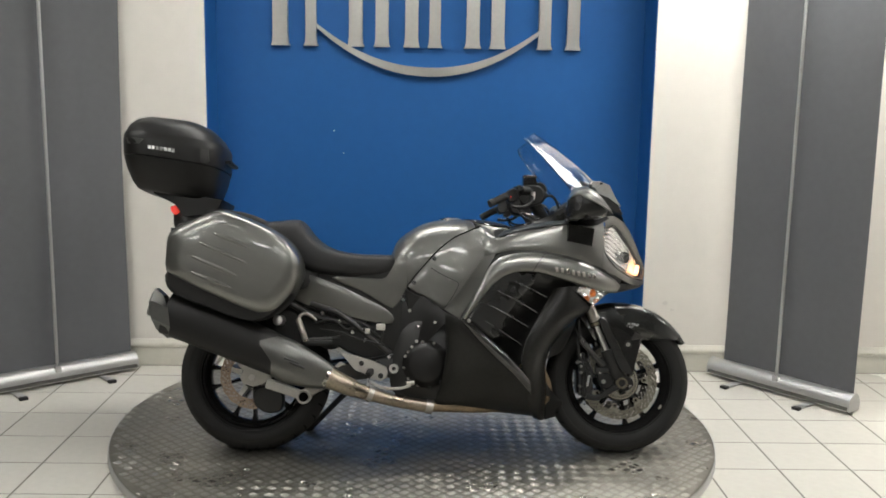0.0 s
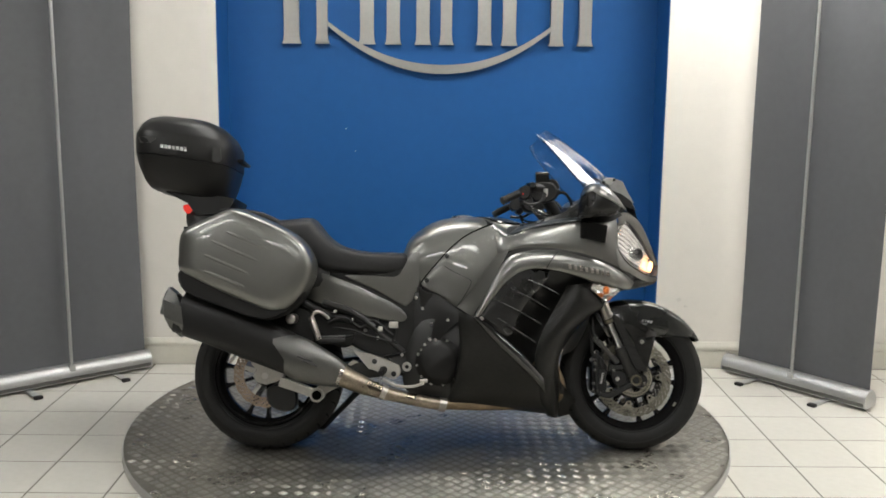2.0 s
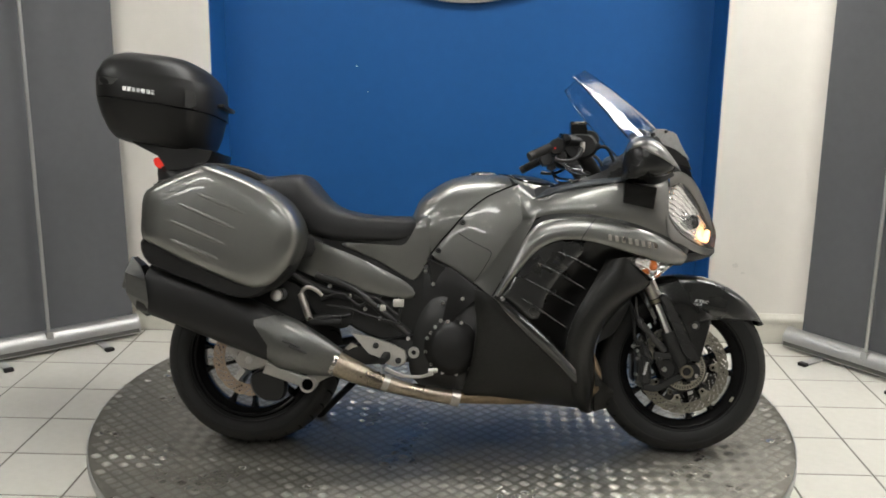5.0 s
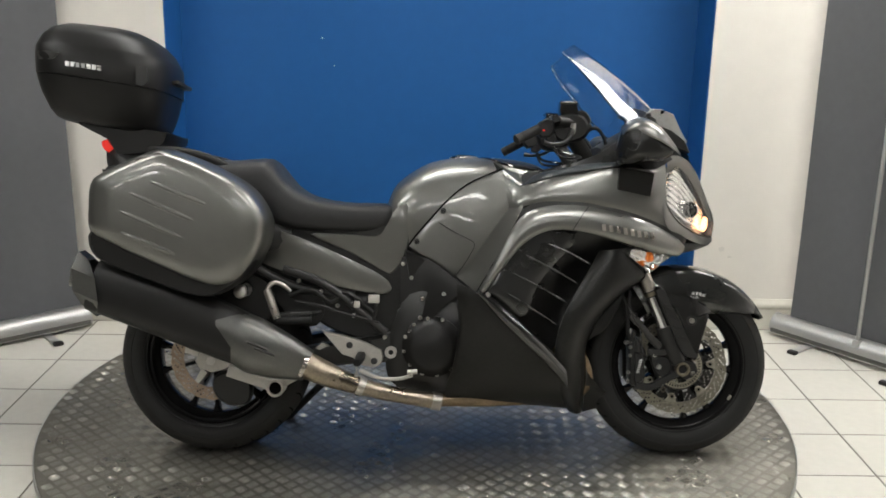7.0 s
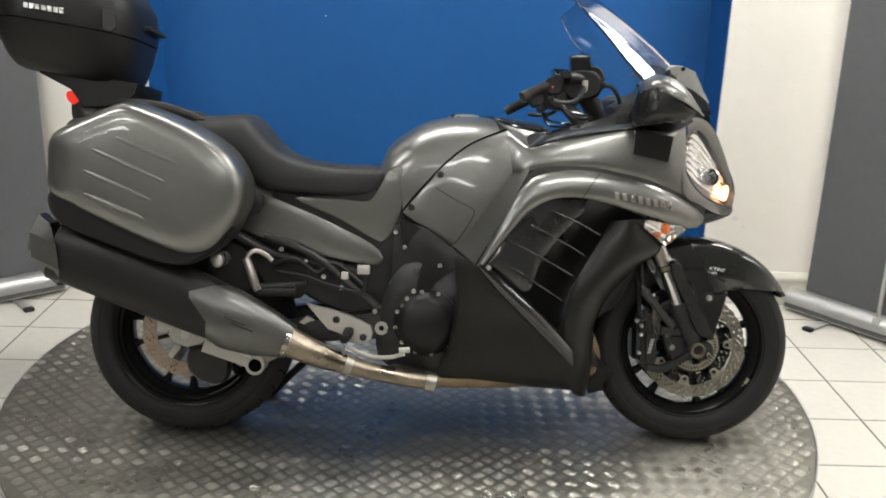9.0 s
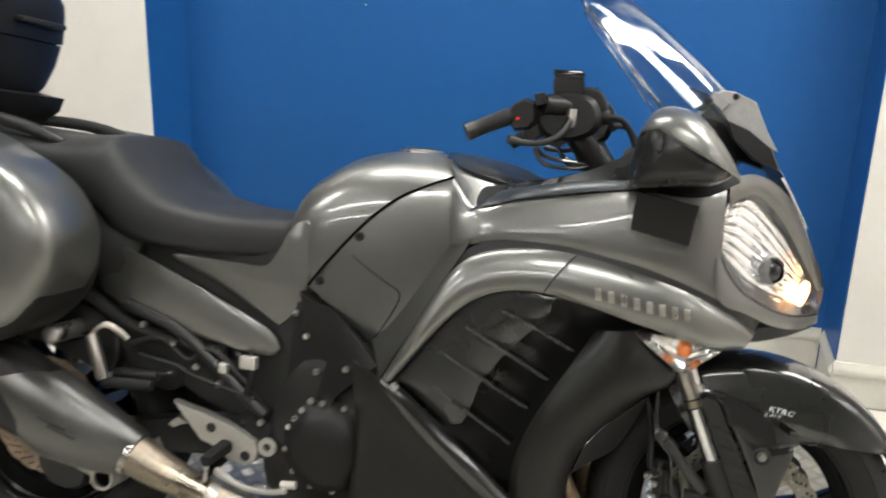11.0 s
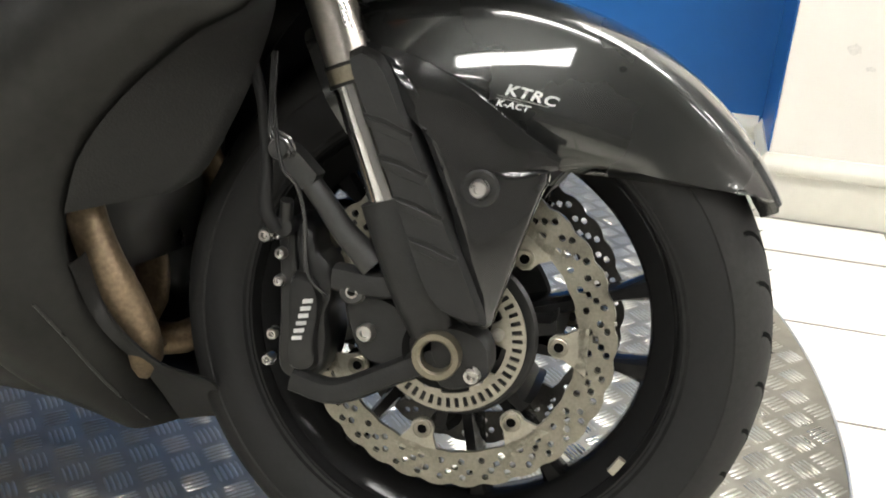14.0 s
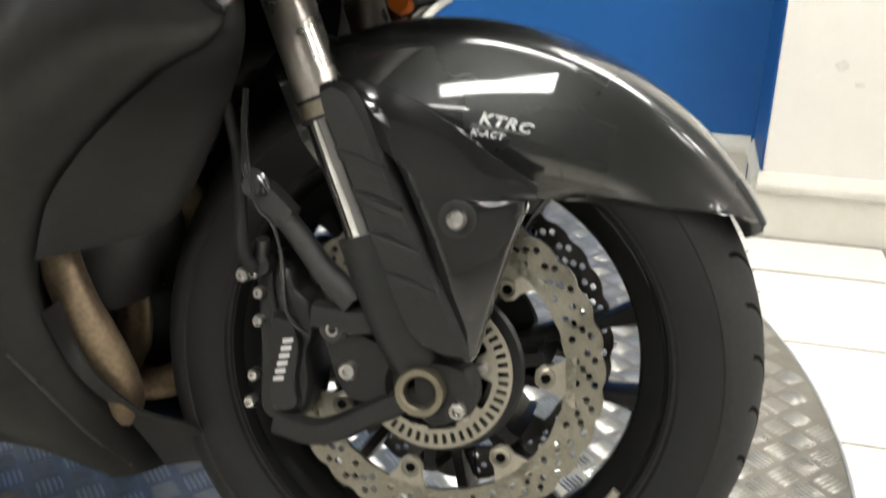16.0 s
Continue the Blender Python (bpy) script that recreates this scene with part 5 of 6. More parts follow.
    bp("lamp_trim", skin([(0.738, 0.885, 0.206), (0.740, 0.862, 0.209), (0.756, 0.812, 0.209), (0.792, 0.768, 0.189), (0.845, 0.737, 0.151), (0.900, 0.718, 0.093), (0.944, 0.715, 0.039)], [(0.733, 0.885, 0.206), (0.735, 0.860, 0.209), (0.751, 0.809, 0.209), (0.789, 0.763, 0.189), (0.844, 0.732, 0.151), (0.900, 0.713, 0.093), (0.944, 0.710, 0.039)], 0.002, 0, n=24, m=4, side=s), M_GLOSS, "black lamp surround")
    # cockpit side and dark patch under the mirror
    bp("cockpit_side", skin([(0.30, 0.905, 0.16), (0.40, 0.925, 0.19), (0.52, 0.96, 0.20), (0.62, 1.02, 0.185), (0.70, 1.055, 0.16)], [(0.315, 0.870, 0.222), (0.41, 0.895, 0.23), (0.58, 0.926, 0.234), (0.70, 0.925, 0.226), (0.765, 0.955, 0.198)], 0.0, 0, n=24, m=6, side=s), M_SATIN, "black cockpit side panel")
    bp("cowl_ledge", skin([(0.350, 0.904, 0.196), (0.400, 0.917, 0.207), (0.495, 0.936, 0.217), (0.600, 0.947, 0.222)], [(0.301, 0.866, 0.228), (0.395, 0.896, 0.2335), (0.500, 0.917, 0.2365), (0.600, 0.932, 0.237)], 0.004, 0.002, n=24, m=8, side=s), M_LEDGE, "blue-grey glossy ledge along the cowl")
    bp("tank_ledge", skin([(0.225, 0.947, 0.082), (0.262, 0.931, 0.118), (0.310, 0.920, 0.152), (0.372, 0.910, 0.184)], [(0.256, 0.915, 0.165), (0.270, 0.896, 0.190), (0.284, 0.878, 0.212), (0.304, 0.864, 0.228)], -0.010, 0.0, n=20, m=10, side=s), M_SILVER, "silver hollowed ledge ahead of the tank")
    bp("ledge_seam", tube([(0.196, 0.9575, s * 0.012), (0.225, 0.950, s * 0.075), (0.262, 0.934, s * 0.116), (0.310, 0.923, s * 0.151), (0.374, 0.912, s * 0.184)], [0.002, 0.004, 0.0045, 0.0045, 0.004], n=20, m=8), M_GLOSS, "black edge strip of the console")
    bp("mirror_mount", block([(0.592, 0.930), (0.590, 0.862), (0.690, 0.842), (0.700, 0.912)], [(0.225, 1), (0.250, 1), (0.254, 0.96)], side=s, closed_spline=False), M_GLOSS, "flat black mirror mounting cover")
    MI = [(0.574, 0.944), (0.580, 0.990), (0.590, 1.036), (0.606, 1.060), (0.640, 1.067), (0.690, 1.047), (0.731, 1.0), (0.750, 0.972), (0.720, 0.949), (0.640, 0.939), (0.584, 0.934)]
    mi = bp("mirror", block(MI, [(0.200, 0.72), (0.235, 0.90), (0.275, 0.96), (0.310, 0.92), (0.340, 0.83), (0.360, 0.66), (0.370, 0.40)], 44, s), M_SATIN, "black mirror housing with silver cap")
    crown = spline([(0.591, 1.024), (0.598, 1.048), (0.618, 1.069), (0.648, 1.074), (0.692, 1.056), (0.735, 1.006), (0.756, 0.970)], 22)
    crease = spline([(0.591, 1.030), (0.604, 1.036), (0.628, 1.032), (0.660, 1.018), (0.698, 1.000), (0.735, 0.980), (0.756, 0.968)], 22)
    rows = []
    for k in range(22):
        swell = math.sin(math.pi * (0.12 + 0.76 * k / 21)) ** 0.6
        ro, ri = [], []
        for j in range(15):
            a = radians(-75 + 165 * j / 14)
            up = max(0.0, math.cos(a)) ** 0.85
            x = crown[k][0] * up + crease[k][0] * (1 - up)
            z = crease[k][1] + (crown[k][1] - crease[k][1]) * up
            w = 0.275 + (0.103 if a > 0 else 0.062) * swell * math.sin(a)
            ro.append(V(x, z, s * w))
            ri.append(V(x, z - 0.004, s * (w - 0.003 * math.sin(a))))
        rows.append(ro + ri[::-1])
    part("cap", grid(rows, loop=True, caps=True), M_SILVER, mi, "silver mirror cap")

# ---- nose and chin
bp("nose_panel", skin([(0.720, 1.085, -0.06), (0.790, 1.035, -0.075), (0.85, 0.955, -0.085), (0.905, 0.86, -0.055), (0.950, 0.77, -0.035), (0.945, 0.695, -0.03)], [(0.720, 1.085, 0.06), (0.790, 1.035, 0.075), (0.85, 0.955, 0.085), (0.905, 0.86, 0.055), (0.950, 0.77, 0.035), (0.945, 0.695, 0.03)], 0, 0, n=24, m=9), M_SILVER, "silver nose panel")
bp("chin", loft([(0.70, 0.655, 0.71, 0.16, 2.6), (0.80, 0.655, 0.715, 0.16, 2.8), (0.88, 0.668, 0.712, 0.11, 2.6), (0.935, 0.682, 0.705, 0.05, 2.4)], 22, 16), M_PLASTIC, "black chin under the lamps")
bp("inner_fairing", loft([(0.42, 0.55, 0.86, 0.17, 3.2), (0.52, 0.62, 0.90, 0.18, 3.2), (0.62, 0.68, 0.93, 0.18, 3), (0.74, 0.70, 0.93, 0.16, 2.8), (0.82, 0.72, 0.90, 0.11, 2.6)], 26, 18), M_PLASTIC, "black inner fairing")
bp("radiator", box(V(0.462, 0.30, 0.15), V(0.485, 0.60, -0.15), 0.006), M_BLACKMETAL, "black radiator core")
bp("instrument_cowl", loft([(0.56, 0.93, 0.995, 0.13, 3), (0.64, 0.93, 1.045, 0.15, 3), (0.70, 0.93, 1.068, 0.14, 3), (0.76, 0.93, 1.04, 0.10, 2.6)], 26, 18), M_PLASTIC, "black instrument cowl")
bp("screen_mount", skin([(0.665, 1.115, -0.09), (0.72, 1.095, -0.10), (0.785, 1.045, -0.10), (0.85, 0.965, -0.085)], [(0.665, 1.115, 0.09), (0.72, 1.095, 0.10), (0.785, 1.045, 0.10), (0.85, 0.965, 0.085)], 0, 0, n=14, m=9, thick=0.012), M_SILVER, "silver windscreen base panel")
for s in (1, -1):
    sb = bp("screen_bracket", block([(0.708, 1.090), (0.718, 1.112), (0.744, 1.111), (0.782, 1.095), (0.796, 1.066), (0.806, 1.046), (0.828, 1.010), (0.800, 1.018), (0.771, 1.034), (0.738, 1.058)], [(0.094, 0.96), (0.098, 1.0), (0.124, 1.0), (0.129, 0.95)], side=s, closed_spline=False), M_BRACKET, "pale grey windscreen slide bracket")
    part("pad", block([(0.697, 1.096), (0.711, 1.109), (0.738, 1.090), (0.726, 1.074)], [(0.112, 0.95), (0.116, 1.0), (0.137, 1.0), (0.142, 0.9)], side=s, closed_spline=False), M_BRACKET, sb, "pale bevelled pad")
    part("slide", block([(0.733, 1.062), (0.775, 1.046), (0.817, 1.015), (0.835, 0.977), (0.790, 0.993), (0.748, 1.029)], [(0.090, 0.96), (0.094, 1.0), (0.131, 1.0), (0.136, 0.92)], side=s, closed_spline=False), M_BLACKMETAL, sb, "black slide")
    part("bracket_bolt", bolt(0.746, 1.102, 0.130, 0.006, s), M_BLACKMETAL, sb)

# ---- windscreen: a bowed sheet
CEN = spline([(0.485, 1.322), (0.56, 1.268), (0.65, 1.195), (0.73, 1.122), (0.80, 1.045), (0.86, 0.960), (0.913, 0.872)], 24)
EDG = spline([(0.438, 1.286, 0.095), (0.460, 1.258, 0.128), (0.535, 1.172, 0.150), (0.615, 1.080, 0.158), (0.69, 1.012, 0.155), (0.78, 0.940, 0.125), (0.875, 0.870, 0.075)], 24)
rows_o, rows_i = [], []
for c, e in zip(CEN, EDG):
    ro, ri = [], []
    for j in range(41):
        v = -1 + j / 20
        k = max(0.0, abs(v) - 0.55) * 1.818 + min(max(0.0, abs(v) - 0.35), 0.20) ** 2 * 4.545
        x, z, w = c[0] + (e[0] - c[0]) * k, c[1] + (e[1] - c[1]) * k, v * e[2]
        ro.append(V(x, z, w))
        ri.append(V(x - 0.003, z - 0.0015, w * 0.985))
    rows_o.append(ro)
    rows_i.append(ri)
ws = bp("windscreen", grid([o + i[::-1] for o, i in zip(rows_o, rows_i)], loop=True, caps=True), M_SCREEN, "clear bowed plastic windscreen")
ws.visible_shadow = False
for s in (1, -1):
    part("rim", tube([(e[0], e[1], s * e[2]) for e in EDG[::3]], 0.0035, n=30, m=8), M_GLASS, ws, "bright polished edge")
    part("screw", bolt(0.70, 1.09, 0.145, 0.008, s), M_BLACKMETAL, ws)

# ---- handlebars
for s in (1, -1):
    hb = bp("handlebar", merge(tube([(0.286, 1.010, s * 0.222), (0.322, 1.029, s * 0.20), (0.38, 1.050, s * 0.17), (0.43, 1.050, s * 0.145)], 0.0115, n=16), tube([(0.43, 1.05, s * 0.150), (0.475, 1.00, s * 0.125), (0.505, 0.95, s * 0.11), (0.52, 0.88, s * 0.10)], [0.020, 0.022, 0.024, 0.026], n=16, e=3)), M_CASE, "black handlebar with controls")
    hb.location = (0.010, 0, 0)
    part("grip", tube([(0.290, 1.012, s * 0.220), (0.318, 1.026, s * 0.204), (0.345, 1.039, s * 0.188)], [0.0145, 0.015, 0.016], n=14, m=16), M_RUBBER, hb, "black rubber grip")
    part("bar_end", tube([(0.277, 1.005, s * 0.227), (0.292, 1.013, s * 0.220)], 0.0155, smooth=False, m=16), M_BLACKMETAL, hb)
    part("switch_block", merge(block([(0.342, 1.048), (0.350, 1.062), (0.372, 1.074), (0.392, 1.068), (0.396, 1.036), (0.384, 1.018), (0.356, 1.014), (0.344, 1.028)], [(0.140, 0.9), (0.150, 1), (0.188, 1), (0.198, 0.82)], side=s, closed_spline=False), block([(0.372, 1.020), (0.398, 1.030), (0.405, 1.008), (0.388, 0.996), (0.370, 1.004)], [(0.145, 0.9), (0.150, 1), (0.180, 1), (0.186, 0.85)], side=s, closed_spline=False), block([(0.386, 1.082), (0.404, 1.086), (0.412, 1.066), (0.392, 1.060)], [(0.150, 0.9), (0.155, 1), (0.190, 1), (0.194, 0.9)], side=s, closed_spline=False)), M_CASE, hb, "black switch housing")
    # No lamp: the shared red material gives this switch a slight glow.
    part("red_switch", box(V(0.360, 1.034, s * 0.200), V(0.365, 1.039, s * 0.190), 0.0015), M_RED, hb, "red kill switch")
    part("master_cylinder", merge(tube([(0.405, 1.065, s * 0.180), (0.485, 1.060, s * 0.130)], 0.017, smooth=False, m=14), tube([(0.48, 1.06, s * 0.135), (0.512, 1.05, s * 0.115)], [0.02, 0.014], smooth=False, m=14)), M_CASE, hb, "black brake master cylinder")
    part("reservoir", merge(block([(0.417, 1.118), (0.465, 1.120), (0.468, 1.075), (0.424, 1.073)], [(0.105, 0.94), (0.11, 1), (0.155, 1), (0.160, 0.94)], side=s, n=20), box(V(0.414, 1.117, s * 0.162), V(0.470, 1.127, s * 0.104), 0.004)), M_GLOSS, hb, "black fluid reservoir")
    part("lever", tube([(0.455, 1.045, s * 0.165), (0.44, 1.015, s * 0.185), (0.415, 0.998, s * 0.205), (0.38, 0.995, s * 0.225), (0.355, 1.000, s * 0.24)], [0.010, 0.007, 0.006, 0.006, 0.008], n=20, m=10), M_BLACKMETAL, hb, "black hand lever")
    part("control_housing", merge(block([(0.386, 1.066), (0.428, 1.088), (0.484, 1.084), (0.506, 1.052), (0.494, 1.018), (0.446, 1.002), (0.402, 1.014)], [(0.108, 0.86), (0.116, 1.0), (0.158, 1.0), (0.168, 0.84)], side=s), block([(0.470, 1.100), (0.500, 1.096), (0.514, 1.066), (0.488, 1.050), (0.466, 1.070)], [(0.100, 0.9), (0.106, 1.0), (0.140, 1.0), (0.146, 0.85)], side=s)), M_CASE, hb, "black cast control housing")
    part("lever_pivot", tube([(0.455, 1.06, s * 0.168), (0.455, 1.028, s * 0.168)], 0.009, smooth=False, m=10), M_BOLT, hb)
    for k in (0.0, 0.012):
        part("throttle_cable", tube([(0.388, 1.002, s * (0.165 + k)), (0.410, 0.975 - k, s * (0.178 + k)), (0.455, 0.965 - k, s * 0.165), (0.500, 0.955, s * 0.12), (0.53, 0.91, s * 0.09)], 0.0042, n=18, m=8), M_CABLE, hb, "shiny throttle cable")
    part("hose", tube([(0.51, 1.05, s * 0.115), (0.545, 1.045, s * 0.11), (0.57, 1.0, s * 0.10), (0.575, 0.94, s * 0.10)], 0.006, n=16, m=8), M_RUBBER, hb, "black brake hose")

# ---- front fork, fender, brakes
AX0, AX1 = np.array((0.838, 0.300)), np.array((0.672, 0.690))


def on_fork(u):
    p = AX0 + (AX1 - AX0) * u
    return p[0], p[1]


for s in (1, -1):
    fk = bp("fork_leg", merge(tube([(*on_fork(0.03), s * 0.084), (*on_fork(0.15), s * 0.090), (*on_fork(0.33), s * 0.092)], [0.024, 0.0275, 0.0275], e=2.6, n=12, m=18),
                              revolve([(0.018, s * 0.070), (0.034, s * 0.070), (0.037, s * 0.075), (0.036, s * 0.100), (0.030, s * 0.088), (0.018, s * 0.088)], FX, FZ, 30),
                              block([(0.835, 0.315), (0.88, 0.315), (0.892, 0.285), (0.875, 0.265), (0.845, 0.262)], [(0.072, 0.95), (0.078, 1), (0.098, 1), (0.102, 0.92)], side=s)), M_PLASTIC, "black cast fork bottom")
    part("stanchion", tube([(*on_fork(0.31), s * 0.092), (*on_fork(0.60), s * 0.092)], 0.0215, smooth=False, m=20), M_CHROME, fk, "chromed fork tube")
    for u0, u1 in ((0.575, 0.62),):
        part("seal", tube([(*on_fork(u0 + 0.006), s * 0.092), (*on_fork(u1 - 0.006), s * 0.092)], 0.0236, smooth=False, m=20), M_AXLE, fk, "dull metal seal holder")
        for u in (u0, u1 - 0.006):
            part("seal_ring", tube([(*on_fork(u), s * 0.092), (*on_fork(u + 0.008), s * 0.092)], 0.0242, smooth=False, m=20), M_CASE, fk)
    part("outer_tube", tube([(*on_fork(0.62), s * 0.092), (*on_fork(0.68), s * 0.092), (*on_fork(1.15), s * 0.092)], [0.0218, 0.0225, 0.0225], smooth=False, m=20), M_STEEL, fk, "grey upper fork tube")
    part("pinch_bolt", bolt(0.876, 0.278, 0.102, 0.0085, s), M_BOLT, fk)
    part("axle_end", revolve([(0.0145, s * 0.07), (0.0145, s * 0.114), (0.0165, s * 0.116), (0.0215, s * 0.116), (0.0225, s * 0.113), (0.0225, s * 0.07)], FX, FZ, 30), M_AXLE, fk, "hollow steel axle end")
    part("axle_bore", revolve([(0.0, s * 0.084), (0.0145, s * 0.084), (0.0145, s * 0.080), (0.0, s * 0.080)], FX, FZ, 20), M_BLACKMETAL, fk)
    # louvred fork cover
    SLOT_X, SLOT_Z = 0.785, 0.4965
    CV = [(0.743, 0.553), (0.769, 0.552), (0.796, 0.503), (0.835, 0.430), (0.876, 0.352), (0.885, 0.330), (0.868, 0.331), (0.846, 0.338), (0.829, 0.358), (0.799, 0.425), (0.768, 0.495)]
    cv = bp("fork_cover", block(CV, [(0.085, 0.97), (0.115, 1.0), (0.123, 0.95)], 40, s), M_PLASTIC, "dark louvred fork cover")
    for k in range(4):
        x, z = SLOT_X + 0.0163 * k, SLOT_Z - 0.0335 * k
        part("slot", block([(x - 0.0235, z + 0.0075), (x - 0.006, z + 0.0055), (x + 0.0225, z - 0.0050), (x + 0.0215, z - 0.0078), (x - 0.006, z + 0.0015), (x - 0.0225, z + 0.0048)], [(0.119, 1), (0.1240, 1)], side=s, closed_spline=False), M_CASE, cv)
        part("louvre", block([(x - 0.0225, z + 0.0045), (x - 0.006, z + 0.0010), (x + 0.0215, z - 0.0082), (x + 0.0195, z - 0.0150), (x - 0.004, z - 0.0085), (x - 0.0195, z - 0.0030)], [(0.119, 1), (0.1234, 0.97), (0.1243, 0.74)], side=s, closed_spline=False), M_PLASTIC, cv)
    # fender stay
    ST = [(0.775, 0.548), (0.815, 0.520), (0.850, 0.480), (0.885, 0.468), (0.922, 0.470), (0.918, 0.448), (0.904, 0.395), (0.891, 0.338), (0.886, 0.322), (0.872, 0.328), (0.866, 0.352), (0.842, 0.425), (0.805, 0.500)]
    st = bp("fender_stay", block(ST, [(0.07, 0.97), (0.100, 1.0), (0.1035, 0.985), (0.1050, 0.955), (0.1058, 0.80), (0.1060, 0.3)], 60, s), M_GLOSS, "gloss black fender stay")
    part("shoulder", skin([(0.748, 0.562, 0.096), (0.800, 0.553, 0.103), (0.850, 0.531, 0.105), (0.895, 0.503, 0.102), (0.930, 0.482, 0.094)], [(0.754, 0.545, 0.098), (0.791, 0.508, 0.105), (0.837, 0.476, 0.107), (0.868, 0.467, 0.107), (0.892, 0.467, 0.105), (0.928, 0.472, 0.095)], 0.0008, 0.0, n=26, m=14, side=s, thick=0.006), M_GLOSS, st, "glossy black shoulder above the stay")
    # Dark plate added behind the stay to close the gap under the fender.
    part("gap_plate", block([(0.70, 0.60), (0.80, 0.575), (0.90, 0.53), (0.935, 0.47), (0.92, 0.45), (0.86, 0.44), (0.76, 0.52), (0.69, 0.57)], [(0.050, 0.97), (0.053, 1.0), (0.060, 0.98)], side=s, closed_spline=False), M_PLASTIC, st, "dark plate added to fill the gap behind the stay")
    part("stay_recess", revolve([(0.0, s * 0.1066), (0.0125, s * 0.1066), (0.0145, s * 0.1078), (0.0165, s * 0.1072), (0.0165, s * 0.104), (0.0, s * 0.104)], 0.866, 0.450, 24), M_PLASTIC, st)
    part("stay_bolt", bolt(0.866, 0.450, 0.1105, 0.0085, s), M_BOLT, st)
    # caliper
    CA = [(0.674, 0.382), (0.690, 0.390), (0.708, 0.384), (0.714, 0.366), (0.728, 0.352), (0.733, 0.325), (0.727, 0.302), (0.731, 0.272), (0.724, 0.240), (0.700, 0.230), (0.681, 0.242), (0.679, 0.300), (0.676, 0.345)]
    ca = bp("brake_caliper", block(CA, [(0.030, 0.93), (0.036, 1), (0.076, 1), (0.083, 0.95), (0.085, 0.88)], 60, s), M_BLACKMETAL, "black four-piston brake caliper")
    part("caliper_spine", block([(0.692, 0.336), (0.703, 0.340), (0.716, 0.334), (0.722, 0.312), (0.719, 0.280), (0.722, 0.256), (0.712, 0.246), (0.696, 0.250), (0.693, 0.290)], [(0.080, 1.06), (0.090, 1.0), (0.0935, 0.93), (0.0945, 0.8)], 44, s), M_BLACKMETAL, ca)
    for x, z in ((0.690, 0.366), (0.700, 0.366)):
        part("bridge_rib", tube([(x - 0.002, z + 0.022, s * 0.084), (x, z, s * 0.0885), (x + 0.004, z - 0.022, s * 0.088)], [0.0035, 0.0042, 0.0035], n=10, m=8), M_BLACKMETAL, ca)
    part("banjo", merge(revolve([(0.0, s * 0.098), (0.009, s * 0.098), (0.0105, s * 0.095), (0.0105, s * 0.084), (0.0, s * 0.084)], 0.683, 0.386, 18), tube([(0.683, 0.386, s * 0.091), (0.686, 0.412, s * 0.097)], 0.0062, smooth=False, m=10)), M_BLACKMETAL, ca)
    for k in range(6):
        x, z = 0.7030 + 0.0017 * k, 0.2790 + 0.0076 * k
        part("lettering_bar", block([(x - 0.005, z - 0.0020), (x + 0.005, z + 0.0005), (x + 0.005, z + 0.0045), (x - 0.005, z + 0.0020)], [(0.0935, 1), (0.0955, 1)], side=s, closed_spline=False), M_WHITE, ca)
    for x, z, w, r in ((0.664, 0.374, 0.090, 0.0068), (0.679, 0.358, 0.087, 0.0058), (0.679, 0.331, 0.087, 0.0058), (0.675, 0.277, 0.086, 0.0058), (0.672, 0.250, 0.086, 0.0062), (0.676, 0.378, 0.092, 0.0062)):
        part("caliper_bolt", bolt(x, z, w, r, s), M_BOLT, ca)
    part("mount_arm", merge(tube([(0.70, 0.236, s * 0.088), (0.745, 0.232, s * 0.090), (0.80, 0.262, s * 0.090), (0.84, 0.285, s * 0.090)], [0.012, 0.012, 0.012, 0.014], n=14, m=10, e=3), tube([(0.735, 0.345, s * 0.088), (0.785, 0.345, s * 0.090), (0.81, 0.36, s * 0.090)], [0.013, 0.013, 0.016], n=10, m=10, e=3),
                            block([(0.745, 0.33), (0.79, 0.33), (0.825, 0.30), (0.80, 0.268), (0.765, 0.272)], [(0.068, 0.9), (0.072, 1), (0.086, 1), (0.09, 0.9)], side=s)), M_PLASTIC, ca)
    part("mount_bolt", bolt(0.770, 0.297, 0.093, 0.009, s), M_BOLT, ca)
    part("mount_boss", revolve([(0.0055, s * 0.078), (0.0125, s * 0.078), (0.0125, s * 0.098), (0.0105, s * 0.100), (0.0055, s * 0.100)], 0.755, 0.335, 22), M_CAST, ca)
    part("boss_sleeve", revolve([(0.0038, s * 0.080), (0.0058, s * 0.080), (0.0058, s * 0.1006), (0.0038, s * 0.1006)], 0.755, 0.335, 18), M_BOLT, ca)
    part("brake_hose", tube([(0.678, 0.382, s * 0.098), (0.667, 0.402, s * 0.100), (0.664, 0.446, s * 0.098), (0.657, 0.495, s * 0.096), (0.643, 0.545, s * 0.094), (0.640, 0.60, s * 0.09)], [0.0062, 0.0070, 0.0058, 0.0055, 0.0055, 0.0055], n=30, m=10), M_RUBBER, ca, "black brake hose")
    part("sensor_wire", tube([(0.668, 0.52, s * 0.100), (0.676, 0.476, s * 0.106), (0.686, 0.444, s * 0.110), (0.699, 0.430, s * 0.108), (0.707, 0.400, s * 0.104), (0.710, 0.362, s * 0.102), (0.716, 0.342, s * 0.102), (0.731, 0.328, s * 0.098)], 0.0019, n=40, m=8), M_CABLE, ca, "shiny black sensor wire")
    br = part("hose_bracket", block([(0.674, 0.450), (0.678, 0.462), (0.688, 0.464), (0.700, 0.455), (0.7165, 0.440), (0.713, 0.430), (0.702, 0.424), (0.690, 0.432)], [(0.084, 0.95), (0.087, 1), (0.099, 1), (0.102, 0.94)], side=s, closed_spline=False), M_CAST, ca, "grey cast hose bracket")
